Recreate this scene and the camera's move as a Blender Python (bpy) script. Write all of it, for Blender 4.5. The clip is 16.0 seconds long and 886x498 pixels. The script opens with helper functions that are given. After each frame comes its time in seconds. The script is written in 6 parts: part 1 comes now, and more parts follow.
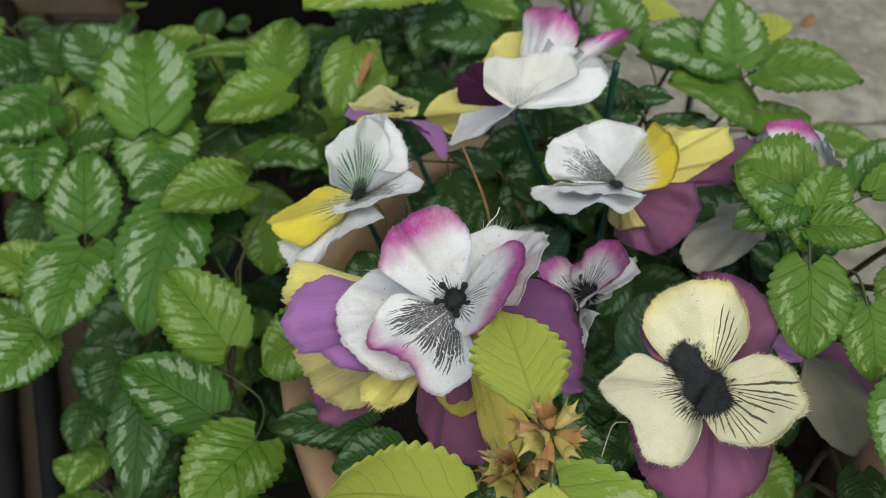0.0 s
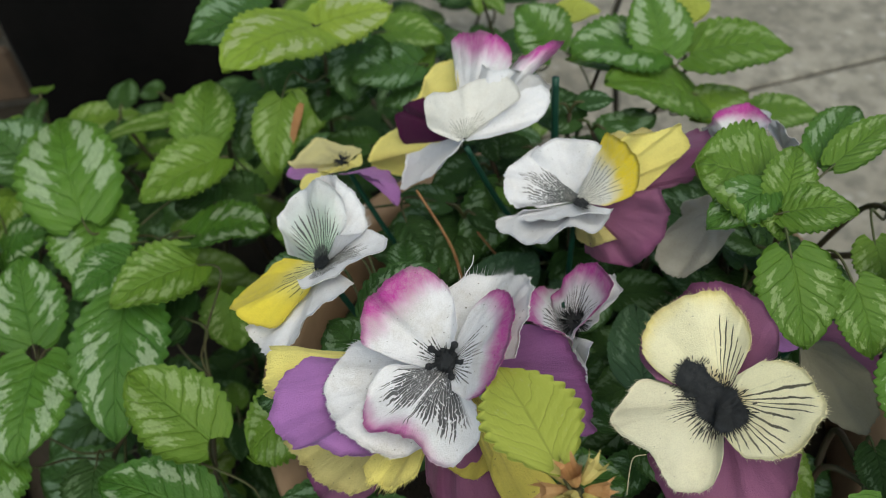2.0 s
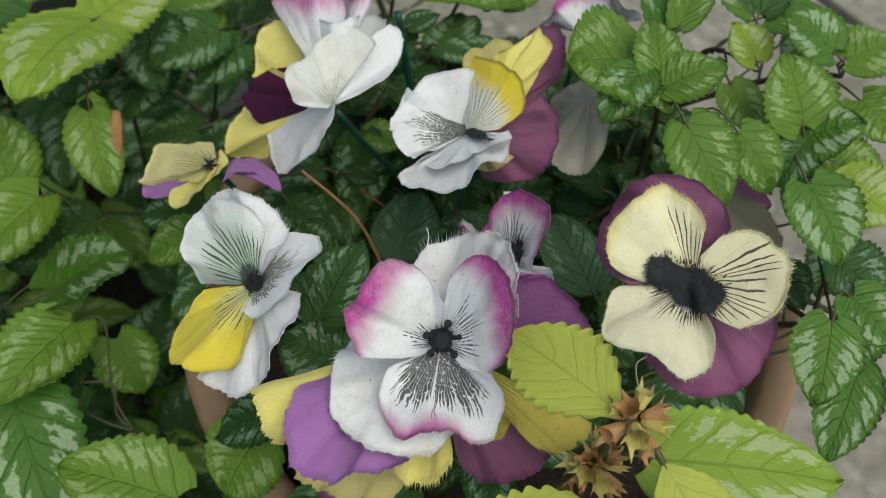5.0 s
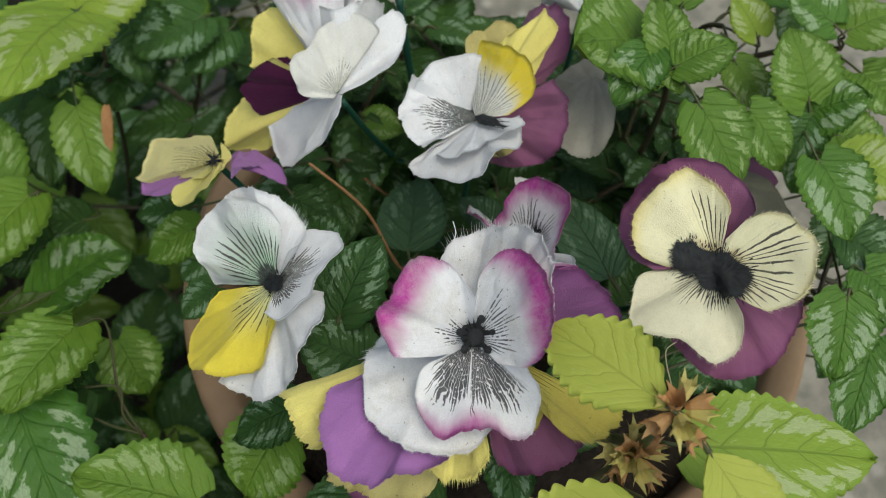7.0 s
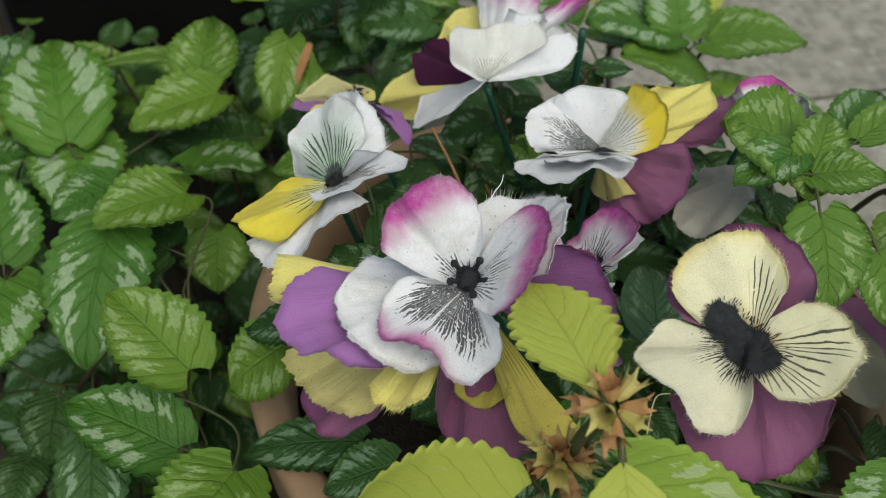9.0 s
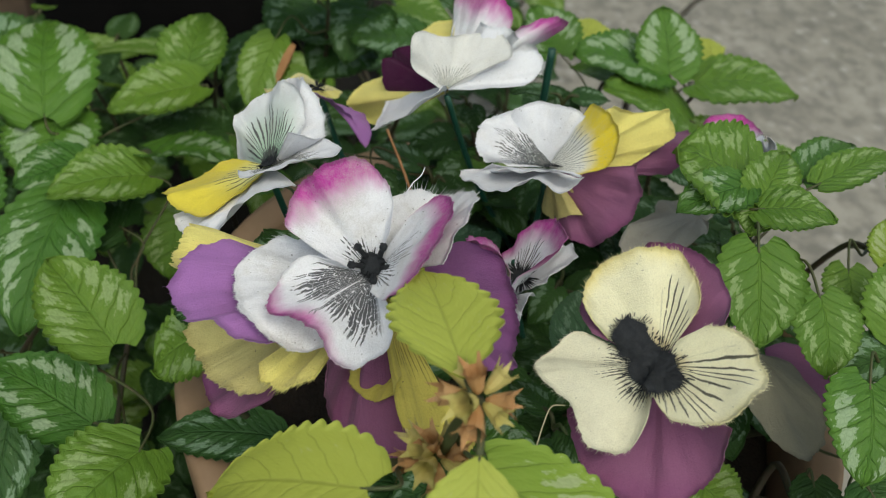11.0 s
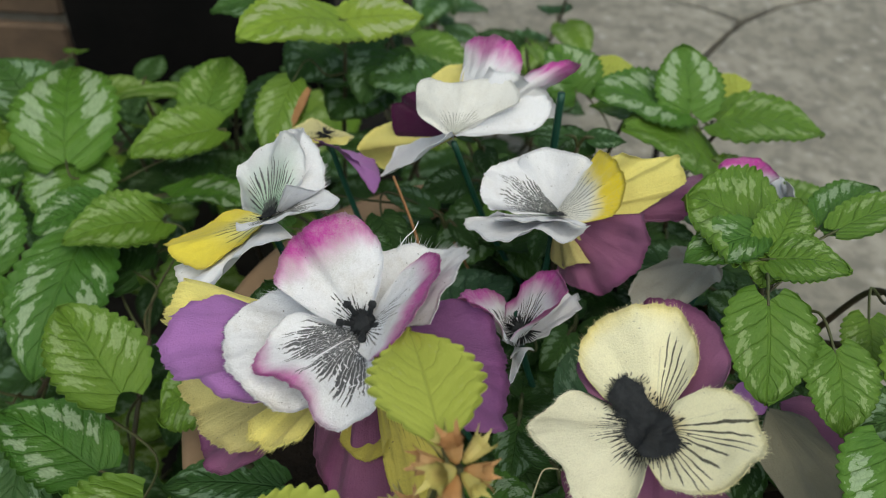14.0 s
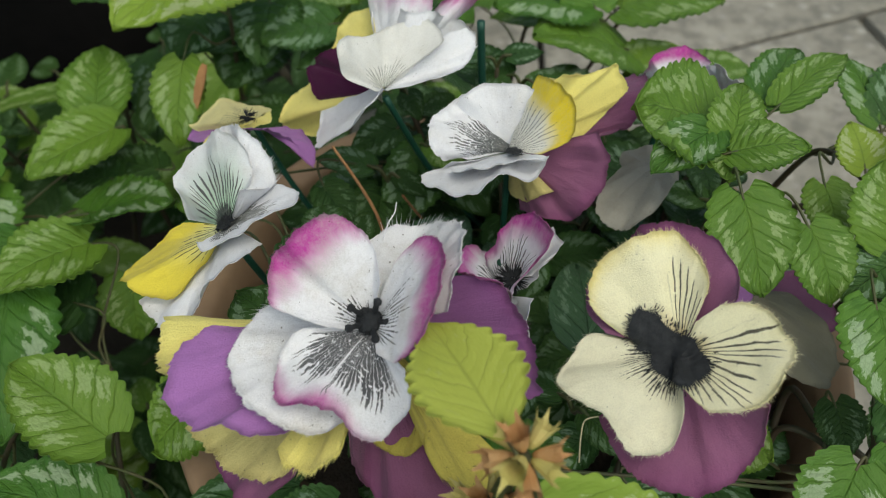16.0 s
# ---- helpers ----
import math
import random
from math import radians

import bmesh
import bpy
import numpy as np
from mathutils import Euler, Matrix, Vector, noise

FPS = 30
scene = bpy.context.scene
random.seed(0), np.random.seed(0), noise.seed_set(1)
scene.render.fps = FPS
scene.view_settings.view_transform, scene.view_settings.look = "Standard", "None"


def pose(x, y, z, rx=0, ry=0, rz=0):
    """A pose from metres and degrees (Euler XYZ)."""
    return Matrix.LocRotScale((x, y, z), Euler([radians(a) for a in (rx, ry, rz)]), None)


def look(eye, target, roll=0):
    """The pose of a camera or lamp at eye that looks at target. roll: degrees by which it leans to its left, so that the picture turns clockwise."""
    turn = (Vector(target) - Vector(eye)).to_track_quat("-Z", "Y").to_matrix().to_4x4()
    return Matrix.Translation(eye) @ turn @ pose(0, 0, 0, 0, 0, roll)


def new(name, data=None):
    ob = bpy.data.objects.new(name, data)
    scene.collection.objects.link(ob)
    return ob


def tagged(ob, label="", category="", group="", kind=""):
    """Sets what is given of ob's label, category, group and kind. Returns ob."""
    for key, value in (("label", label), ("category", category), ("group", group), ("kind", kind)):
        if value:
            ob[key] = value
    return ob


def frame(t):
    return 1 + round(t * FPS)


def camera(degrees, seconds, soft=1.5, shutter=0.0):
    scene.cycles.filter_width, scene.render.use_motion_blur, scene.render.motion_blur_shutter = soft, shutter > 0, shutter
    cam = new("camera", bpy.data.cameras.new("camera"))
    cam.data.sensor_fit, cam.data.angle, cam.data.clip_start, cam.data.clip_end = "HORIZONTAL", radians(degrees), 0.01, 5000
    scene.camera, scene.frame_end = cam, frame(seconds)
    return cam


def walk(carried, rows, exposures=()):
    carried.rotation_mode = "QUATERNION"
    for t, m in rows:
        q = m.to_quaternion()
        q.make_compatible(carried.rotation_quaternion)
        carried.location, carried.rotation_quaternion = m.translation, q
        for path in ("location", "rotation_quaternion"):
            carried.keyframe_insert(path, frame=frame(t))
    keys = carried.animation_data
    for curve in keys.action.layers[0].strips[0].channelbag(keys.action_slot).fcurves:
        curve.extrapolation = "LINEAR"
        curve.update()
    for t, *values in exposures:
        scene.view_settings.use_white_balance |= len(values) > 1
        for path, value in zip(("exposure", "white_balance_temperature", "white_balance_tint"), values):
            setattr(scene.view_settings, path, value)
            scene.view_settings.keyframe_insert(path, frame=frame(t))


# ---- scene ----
cam = camera(54.0, 16.0, soft=1.0)
cam.data.dof.use_dof, cam.data.dof.focus_distance, cam.data.dof.aperture_fstop = True, 0.275, 15.0
METRES, EYE, TILT, LEAN, TURN = 0.32, 0.585, -51.0, -2.0, 0.0
ROWS = [
    (0.0, 0.0, 0.0, 0.0, 0.0, 0.0, -0.0),
    (0.5, -0.0084, -0.0019, 0.006, 0.29, 0.31, -0.03),
    (1.0, -0.0147, 0.0027, 0.0127, -0.1, 0.52, 0.01),
    (1.5, -0.0153, 0.0136, 0.0187, -0.64, 0.61, 2.87),
    (2.0, -0.0264, 0.044, 0.0521, -3.66, 0.24, 10.29),
    (2.5, -0.0459, 0.0589, 0.0728, -10.89, -3.91, 15.84),
    (3.0, -0.0566, 0.0717, 0.0826, -13.57, -6.1, 19.29),
    (5.5, -0.1809, 0.1242, 0.1986, -22.98, -13.91, 28.14),
    (6.0, -0.1875, 0.1374, 0.211, -23.93, -15.17, 28.46),
    (6.5, -0.1961, 0.1447, 0.2233, -24.47, -15.57, 28.88),
    (7.0, -0.1991, 0.149, 0.2244, -24.83, -15.78, 28.86),
    (7.5, -0.1704, 0.1293, 0.1673, -23.39, -14.05, 24.41),
    (8.0, -0.1402, 0.0981, 0.0921, -15.36, -7.18, 16.96),
    (8.5, -0.113, 0.0971, 0.0212, -8.53, -0.92, 9.92),
    (9.0, -0.1014, 0.1006, -0.0432, -6.58, 1.48, 5.29),
    (9.5, -0.0731, 0.107, -0.0668, -6.48, 2.68, 3.66),
    (12.0, 0.0389, 0.1066, -0.1122, -3.61, 5.84, -3.07),
    (12.5, 0.0439, 0.1116, -0.0947, -3.18, 6.32, -3.18),
    (13.0, 0.055, 0.1139, -0.0874, -2.87, 6.57, -3.23),
    (13.5, 0.0628, 0.116, -0.0832, -2.37, 6.69, -2.64),
    (14.0, 0.0599, 0.1169, -0.0725, -1.8, 6.47, -1.15),
    (14.5, 0.0556, 0.1231, -0.0525, -2.72, 5.72, 1.69),
    (15.0, 0.0343, 0.1362, -0.017, -5.21, 2.97, 7.3),
    (15.5, 0.0127, 0.135, -0.0093, -6.52, 1.06, 9.66),
    (16.0, -0.0189, 0.1494, 0.0014, -8.28, -0.54, 12.44),
]
walk(cam, [(t, pose(0, 0, EYE, TILT, LEAN, TURN) @ pose(METRES * x, METRES * y, METRES * z, 90 + pitch, roll, yaw)) for t, x, y, z, yaw, pitch, roll in ROWS],
     [(0.0, -0.13, 6850, -2.5), (16.0, -0.13, 6850, -2.5)])

# ---- world and light: a bright overcast day ----
world = bpy.data.worlds.new("overcast_sky")
scene.world = world
world.use_nodes = True
wn = world.node_tree
sky = wn.nodes.new("ShaderNodeTexSky")
sky.sky_type, sky.sun_disc = "NISHITA", False
sky.sun_elevation, sky.sun_rotation = radians(70), radians(153)
sky.air_density, sky.dust_density, sky.ozone_density = 1.0, 4.0, 1.0
wn.links.new(sky.outputs[0], wn.nodes["Background"].inputs[0])
wn.nodes["Background"].inputs[1].default_value = 0.15
sun = new("sun", bpy.data.lights.new("sun", "SUN"))
sun.data.energy, sun.data.angle, sun.data.color = 1.6, radians(100), (1.0, 0.97, 0.93)
sun.matrix_world = look((-0.08, -0.85, 1.0), (0.0, 0.0, 0.0))


# ---- material helpers ----
class Net:
    """A material's node net; values may be numbers, colours or sockets."""

    def __init__(self, name):
        self.m = bpy.data.materials.new(name)
        self.m.use_nodes = True
        self.t = self.m.node_tree
        self.p = self.t.nodes["Principled BSDF"]

    def put(self, socket, v):
        if isinstance(v, bpy.types.NodeSocket):
            self.t.links.new(v, socket)
        elif isinstance(v, (tuple, list)) and len(v) == 3 and socket.type == "RGBA":
            socket.default_value = (*v, 1)
        else:
            socket.default_value = v

    def math(self, op, a, b=0.0, c=0.0):
        n = self.t.nodes.new("ShaderNodeMath")
        n.operation = op
        for i, v in enumerate((a, b, c)):
            self.put(n.inputs[i], v)
        return n.outputs[0]

    def step(self, x, lo, hi):
        n = self.t.nodes.new("ShaderNodeMapRange")
        n.interpolation_type = "SMOOTHSTEP"
        for i, v in enumerate((x, lo, hi, 0.0, 1.0)):
            self.put(n.inputs[i], v)
        return n.outputs[0]

    def mix(self, fac, a, b, kind="MIX"):
        n = self.t.nodes.new("ShaderNodeMix")
        n.data_type, n.blend_type = "RGBA", kind
        self.put(n.inputs[0], fac), self.put(n.inputs[6], a), self.put(n.inputs[7], b)
        return n.outputs[2]

    def noise(self, vec, scale, detail=3.0, rough=0.55, w=None):
        n = self.t.nodes.new("ShaderNodeTexNoise")
        if w is not None:
            n.noise_dimensions = "4D"
            self.put(n.inputs["W"], w)
        if vec is not None:
            self.put(n.inputs["Vector"], vec)
        self.put(n.inputs["Scale"], scale), self.put(n.inputs["Detail"], detail), self.put(n.inputs["Roughness"], rough)
        return n.outputs["Fac"]

    def vec(self, x, y, z=0.0):
        n = self.t.nodes.new("ShaderNodeCombineXYZ")
        for i, v in enumerate((x, y, z)):
            self.put(n.inputs[i], v)
        return n.outputs[0]

    def uv(self):
        n = self.t.nodes.new("ShaderNodeUVMap")
        n.uv_map = "UVMap"
        s = self.t.nodes.new("ShaderNodeSeparateXYZ")
        self.t.links.new(n.outputs[0], s.inputs[0])
        return s.outputs[0], self.math("MULTIPLY_ADD", s.outputs[1], 2.0, -1.0)

    def place(self):
        return self.t.nodes.new("ShaderNodeTexCoord").outputs["Object"]

    def world(self):
        return self.t.nodes.new("ShaderNodeNewGeometry").outputs["Position"]

    def random(self):
        return self.t.nodes.new("ShaderNodeObjectInfo").outputs["Random"]

    def bump(self, height, strength, distance):
        n = self.t.nodes.new("ShaderNodeBump")
        self.put(n.inputs["Height"], height), self.put(n.inputs["Strength"], strength), self.put(n.inputs["Distance"], distance)
        self.t.links.new(n.outputs[0], self.p.inputs["Normal"])
        return n.outputs[0]

    def done(self, colour, rough=0.6, thin=0.0, spec=0.4):
        self.put(self.p.inputs["Base Color"], colour)
        self.put(self.p.inputs["Roughness"], rough)
        self.p.inputs["Specular IOR Level"].default_value = spec
        if thin:
            tr = self.t.nodes.new("ShaderNodeBsdfTranslucent")
            self.put(tr.inputs[0], colour)
            mx = self.t.nodes.new("ShaderNodeMixShader")
            mx.inputs[0].default_value = thin
            self.t.links.new(self.p.outputs[0], mx.inputs[1])
            self.t.links.new(tr.outputs[0], mx.inputs[2])
            self.t.links.new(mx.outputs[0], self.t.nodes["Material Output"].inputs[0])
        return self.m


def leaf_material(name, green, young, silver, amount, gloss=0.42, dark=0.34, lines=None):
    """Crenate leaf: green with ragged silver patches between midrib and margin, more or less of them."""
    k = Net(name)
    u, v = k.uv()
    a = k.math("ABSOLUTE", v)
    r = k.random()
    seed = k.math("MULTIPLY", r, 37.0)
    wob = k.noise(k.vec(u, v), 3.0, 2.0, w=seed)
    side = k.math("SUBTRACT", k.math("MULTIPLY", u, 5.2), k.math("MULTIPLY", a, 1.7))
    s2 = k.math("ADD", side, k.math("MULTIPLY", wob, 0.5))
    line = k.math("PINGPONG", s2, 0.5)
    vein = k.math("MULTIPLY", k.math("SUBTRACT", 1.0, k.step(line, 0.008, 0.045)), k.math("SUBTRACT", 1.0, k.step(a, 0.7, 0.97)))
    rib = k.math("SUBTRACT", 1.0, k.step(a, 0.010, 0.045))
    cell = k.t.nodes.new("ShaderNodeTexVoronoi")
    cell.feature = "DISTANCE_TO_EDGE"
    k.put(cell.inputs["Vector"], k.vec(k.math("MULTIPLY", s2, 2.6), k.math("MULTIPLY", v, 6.0), seed)), k.put(cell.inputs["Scale"], 1.5)
    net = k.math("SUBTRACT", 1.0, k.step(cell.outputs["Distance"], 0.0, 0.12))
    fleck = k.noise(k.vec(k.math("MULTIPLY", s2, 1.9), k.math("MULTIPLY", v, 3.0)), 1.7, 6.0, 0.68, w=seed)
    between = k.step(line, 0.03, 0.26)
    peak = k.math("SUBTRACT", 1.0, k.math("DIVIDE", k.math("ABSOLUTE", k.math("SUBTRACT", a, 0.58)), 0.46))
    ends = k.math("MULTIPLY", k.step(u, 0.02, 0.34), k.math("SUBTRACT", 1.0, k.step(u, 0.82, 1.02)))
    cover = k.math("MULTIPLY", k.math("MULTIPLY", peak, ends), k.math("MULTIPLY_ADD", r, 0.30, 0.55 * amount + 0.18))
    mask = k.step(k.math("ADD", k.math("MULTIPLY", cover, k.math("MULTIPLY_ADD", between, 0.55, 0.55)), k.math("MULTIPLY_ADD", fleck, 2.7, -1.42)), 0.36, 0.54)
    mask = k.math("MULTIPLY", mask, k.math("SUBTRACT", 1.0, k.math("MULTIPLY", k.math("MAXIMUM", k.math("MULTIPLY", vein, 0.55), k.math("MULTIPLY", net, 0.15)), 1.0)))
    tone = k.noise(k.vec(u, v), 2.2, 3.0, w=seed)
    base = k.mix(k.math("MULTIPLY_ADD", tone, 0.9, k.math("MULTIPLY_ADD", r, 0.6, -0.40)), green, young)
    fine = k.noise(k.vec(u, v), 30.0, 4.0, 0.62, w=seed)
    base = k.mix(k.math("MULTIPLY", fine, 1.3 * dark), base, (green[0] * 0.40, green[1] * 0.45, green[2] * 0.45))
    col = k.mix(k.math("MULTIPLY", mask, 0.70), base, k.mix(fine, silver, tuple(c * 0.72 for c in silver)))
    col = k.mix(k.math("MULTIPLY", k.math("MAXIMUM", vein, rib), lines or dark * 0.35), col, tuple(c * 0.55 for c in green))
    col = k.mix(k.math("MULTIPLY", net, 0.3 * dark), col, tuple(c * 0.5 for c in green))
    age = k.math("MULTIPLY", k.step(k.noise(k.vec(u, v), 2.4, 4.0, 0.7, w=k.math("ADD", seed, 9.0)), 0.66, 0.80), 0.32)
    col = k.mix(age, col, (0.26, 0.25, 0.06))
    hole = k.step(k.noise(k.vec(u, v), 9.0, 2.0, 0.5, w=k.math("ADD", seed, 4.0)), 0.80, 0.83)
    col = k.mix(k.math("MULTIPLY", hole, 0.6), col, (0.16, 0.09, 0.04))
    puff = k.math("SINE", k.math("MULTIPLY", line, 6.28))
    h = k.math("ADD", k.math("MULTIPLY", k.math("MAXIMUM", vein, rib), -0.9), k.math("MULTIPLY", k.math("MAXIMUM", cell.outputs["Distance"], 0.0), 0.6))
    h = k.math("ADD", h, k.math("ADD", k.math("MULTIPLY", puff, 0.35), k.math("MULTIPLY", fine, 0.30)))
    k.bump(h, 0.08 + 2.2 * dark, 0.0010)
    return k.done(col, k.math("MULTIPLY_ADD", fine, 0.25, gloss - 0.06), thin=0.15, spec=0.32)


def cloth_material(name, base, edge=None, edge_at=0.75, streak=0.0, count=9.0, ink=(0.012, 0.014, 0.016), blotch=0.0, blush=None, grime=0.5, blush_to=0.5,
                   thin=0.5, gap=0.0, tilt=0.0, fall=0.34, lo=-1.0, hi=1.0, blot_lo=-2.0, even=False, dash=0.36, wob=0.09):
    """Woven petal: colour, dyed edge, printed streaks that fan out from the throat, dust and wear.
    streak: their length; count: how many; thin: their width; gap: a clear stripe in the middle; lo, hi: the part of the breadth that has them."""
    k = Net(name)
    u, v = k.uv()
    seed = k.math("MULTIPLY", k.random(), 53.0)
    big = k.noise(k.vec(u, v), 2.6, 3.0, w=seed)
    col = k.mix(k.math("MULTIPLY", big, 0.30), base, tuple(c * 0.82 for c in base))
    if blush:
        col = k.mix(k.math("MULTIPLY", k.math("SUBTRACT", 1.0, k.step(k.math("ADD", u, k.math("MULTIPLY", big, 0.3)), 0.1, blush_to + 0.15)), 0.8), col, blush)
    if edge:
        rim = k.math("SUBTRACT", u, k.math("MULTIPLY", k.math("POWER", k.math("ABSOLUTE", v), 2.0), fall))
        rim = k.math("ADD", rim, k.math("MULTIPLY", v, tilt))
        e = k.step(k.math("ADD", rim, k.math("MULTIPLY_ADD", big, 0.34, -0.17)), edge_at - 0.06, edge_at + 0.27)
        ragged = k.noise(k.vec(u, k.math("MULTIPLY", v, 4.0)), 7.0, 3.0, w=seed)
        col = k.mix(k.math("MULTIPLY", e, k.math("MULTIPLY_ADD", ragged, 0.4, 0.80)), col, edge)
        col = k.mix(k.math("MULTIPLY", k.step(u, 0.93, 1.0), k.math("MULTIPLY", e, 0.6)), col, tuple(c * 0.55 for c in edge))
    if streak:
        wave = k.math("MULTIPLY", k.noise(k.vec(u, v), 4.0, 2.0, w=seed), wob)
        fan = k.math("PINGPONG", k.math("MULTIPLY", k.math("ADD", v, wave), count * 0.5), 0.5)
        row = k.math("FLOOR", k.math("MULTIPLY", k.math("ADD", k.math("ADD", v, wave), 3.0), count * 0.5))
        along = k.noise(k.vec(k.math("MULTIPLY", row, 1.7), 0.3), 1.0, 2.0, w=seed)
        reach = k.math("MULTIPLY", k.math("MULTIPLY_ADD", along, 1.1, 0.45), streak)
        left = k.math("SUBTRACT", 1.0, k.math("DIVIDE", u, reach))
        wide = k.math("MULTIPLY", k.math("MINIMUM", k.math("MULTIPLY_ADD", left, 3.0, 0.3), 1.0) if even else k.math("ADD", left, 0.35), thin * 0.42)
        rag = k.math("MULTIPLY_ADD", k.noise(k.vec(u, v), 46.0, 3.0, 0.7, w=seed), 0.22, -0.11)
        on = k.math("MULTIPLY", k.step(k.math("SUBTRACT", wide, k.math("ADD", fan, rag)), -0.03, 0.03), k.step(left, 0.0, 0.06))
        on = k.math("MULTIPLY", on, k.math("MULTIPLY", k.step(v, lo - 0.05, lo + 0.05), k.math("SUBTRACT", 1.0, k.step(v, hi - 0.05, hi + 0.05))))
        broken = k.noise(k.vec(k.math("MULTIPLY", u, 34.0), k.math("MULTIPLY", row, 3.7)), 1.0, 1.0, 0.5, w=seed)
        on = k.math("MULTIPLY", on, k.step(broken, dash, dash + 0.06))
        if gap:
            on = k.math("MULTIPLY", on, k.step(k.math("ABSOLUTE", v), gap * 0.5, gap))
        if blotch:
            sp2 = k.noise(k.vec(k.math("MULTIPLY", u, 2.0), k.math("MULTIPLY", v, 16.0)), 2.2, 3.0, 0.6, w=seed)
            edge_u = k.math("ADD", k.math("MULTIPLY_ADD", sp2, 0.36, -0.18), u)
            spot = k.math("SUBTRACT", 1.0, k.step(edge_u, blotch * 0.86, blotch))
            on = k.math("MAXIMUM", on, k.math("MULTIPLY", spot, k.step(v, blot_lo - 0.2, blot_lo + 0.05)))
        col = k.mix(k.math("MULTIPLY", on, 0.93), col, ink)
    sp = k.noise(k.place(), 2400.0, 2.0, 0.6)
    soil = k.noise(k.place(), 75.0, 5.0, 0.65)
    dirt = k.math("MULTIPLY", k.math("MULTIPLY", k.step(soil, 0.44, 0.70), k.math("MULTIPLY_ADD", sp, 0.9, 0.2)), grime * 0.68)
    col = k.mix(dirt, col, (base[0] * 0.62, base[1] * 0.58, base[2] * 0.50))
    col = k.mix(k.math("MULTIPLY", k.step(sp, 0.38, 0.70), 0.15), col, tuple(c * 0.45 for c in base))
    mott = k.noise(k.place(), 380.0, 4.0, 0.72)
    col = k.mix(k.math("MULTIPLY", k.step(mott, 0.42, 0.70), 0.05 + 0.12 * grime), col, tuple(c * 0.62 for c in base))
    dots = k.math("MULTIPLY", k.step(k.noise(k.place(), 900.0, 1.0), 0.735, 0.765), 0.75 * grime)
    col = k.mix(dots, col, (0.09, 0.07, 0.05))
    crease = k.noise(k.vec(k.math("MULTIPLY", u, 1.6), k.math("MULTIPLY", v, 7.0)), 1.6, 4.0, 0.55, w=seed)
    lump = k.noise(k.place(), 160.0, 3.0, 0.5)
    h = k.math("ADD", k.math("MULTIPLY", sp, 0.60), k.math("ADD", k.math("MULTIPLY", crease, 1.1), k.math("MULTIPLY", lump, 0.60)))
    k.bump(h, 0.55, 0.0012)
    k.p.inputs["Sheen Weight"].default_value = 0.12
    return k.done(col, 0.85, thin=0.13, spec=0.12)


def plain_material(name, a, b, scale, rough=0.6, bump=0.3, depth=0.001, spec=0.4, detail=5.0):
    k = Net(name)
    n = k.noise(k.place(), scale, detail, 0.62)
    f = k.noise(k.place(), scale * 9, 3.0, 0.6)
    col = k.mix(k.step(n, 0.32, 0.70), a, b)
    col = k.mix(k.math("MULTIPLY", f, 0.35), col, tuple(c * 0.55 for c in a))
    k.bump(k.math("ADD", n, k.math("MULTIPLY", f, 0.4)), bump, depth)
    return k.done(col, k.math("MULTIPLY_ADD", f, 0.2, rough - 0.1), spec=spec)


def paving_material():
    k = Net("concrete_paving")
    p = k.world()
    big = k.noise(p, 7.0, 5.0, 0.6)
    mid = k.noise(p, 45.0, 4.0, 0.6)
    fine = k.noise(p, 420.0, 3.0, 0.6)
    vor = k.t.nodes.new("ShaderNodeTexVoronoi")
    k.put(vor.inputs["Vector"], p), k.put(vor.inputs["Scale"], 62.0)
    stone = k.math("SUBTRACT", 1.0, k.step(vor.outputs["Distance"], 0.10, 0.48))
    pick = k.t.nodes.new("ShaderNodeSeparateColor")
    k.t.links.new(vor.outputs["Color"], pick.inputs[0])
    stone = k.math("MULTIPLY", stone, k.step(pick.outputs[0], 0.35, 0.62))
    col = k.mix(k.step(big, 0.3, 0.7), (0.240, 0.225, 0.188), (0.345, 0.324, 0.275))
    col = k.mix(k.math("MULTIPLY", k.step(mid, 0.38, 0.66), 0.62), col, (0.125, 0.120, 0.105))
    col = k.mix(k.math("MULTIPLY", k.step(fine, 0.5, 0.8), 0.45), col, (0.14, 0.13, 0.115))
    col = k.mix(k.math("MULTIPLY", stone, 0.42), col, k.mix(pick.outputs[1], (0.60, 0.58, 0.53), (0.30, 0.27, 0.24)))
    moss = k.step(k.noise(p, 11.0, 5.0, 0.7), 0.62, 0.75)
    col = k.mix(k.math("MULTIPLY", moss, 0.35), col, (0.16, 0.165, 0.10))
    k.bump(k.math("ADD", k.math("MULTIPLY", mid, 0.6), k.math("ADD", k.math("MULTIPLY", fine, 0.5), stone)), 0.5, 0.002)
    return k.done(col, 0.88, spec=0.2)


silver_leaf = leaf_material("silver_flecked_leaf", (0.058, 0.160, 0.020), (0.136, 0.272, 0.032), (0.44, 0.56, 0.36), 1.0, 0.42, 0.27)
mid_leaf = leaf_material("green_flecked_leaf", (0.100, 0.208, 0.022), (0.195, 0.315, 0.036), (0.37, 0.49, 0.21), 0.80, 0.42, 0.25)
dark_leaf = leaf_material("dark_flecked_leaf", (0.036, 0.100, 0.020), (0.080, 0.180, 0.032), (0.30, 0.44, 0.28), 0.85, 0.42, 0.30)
lime_leaf = leaf_material("lime_leaf", (0.390, 0.440, 0.070), (0.475, 0.520, 0.105), (0.50, 0.54, 0.20), 0.0, 0.5, 0.10, 0.45)
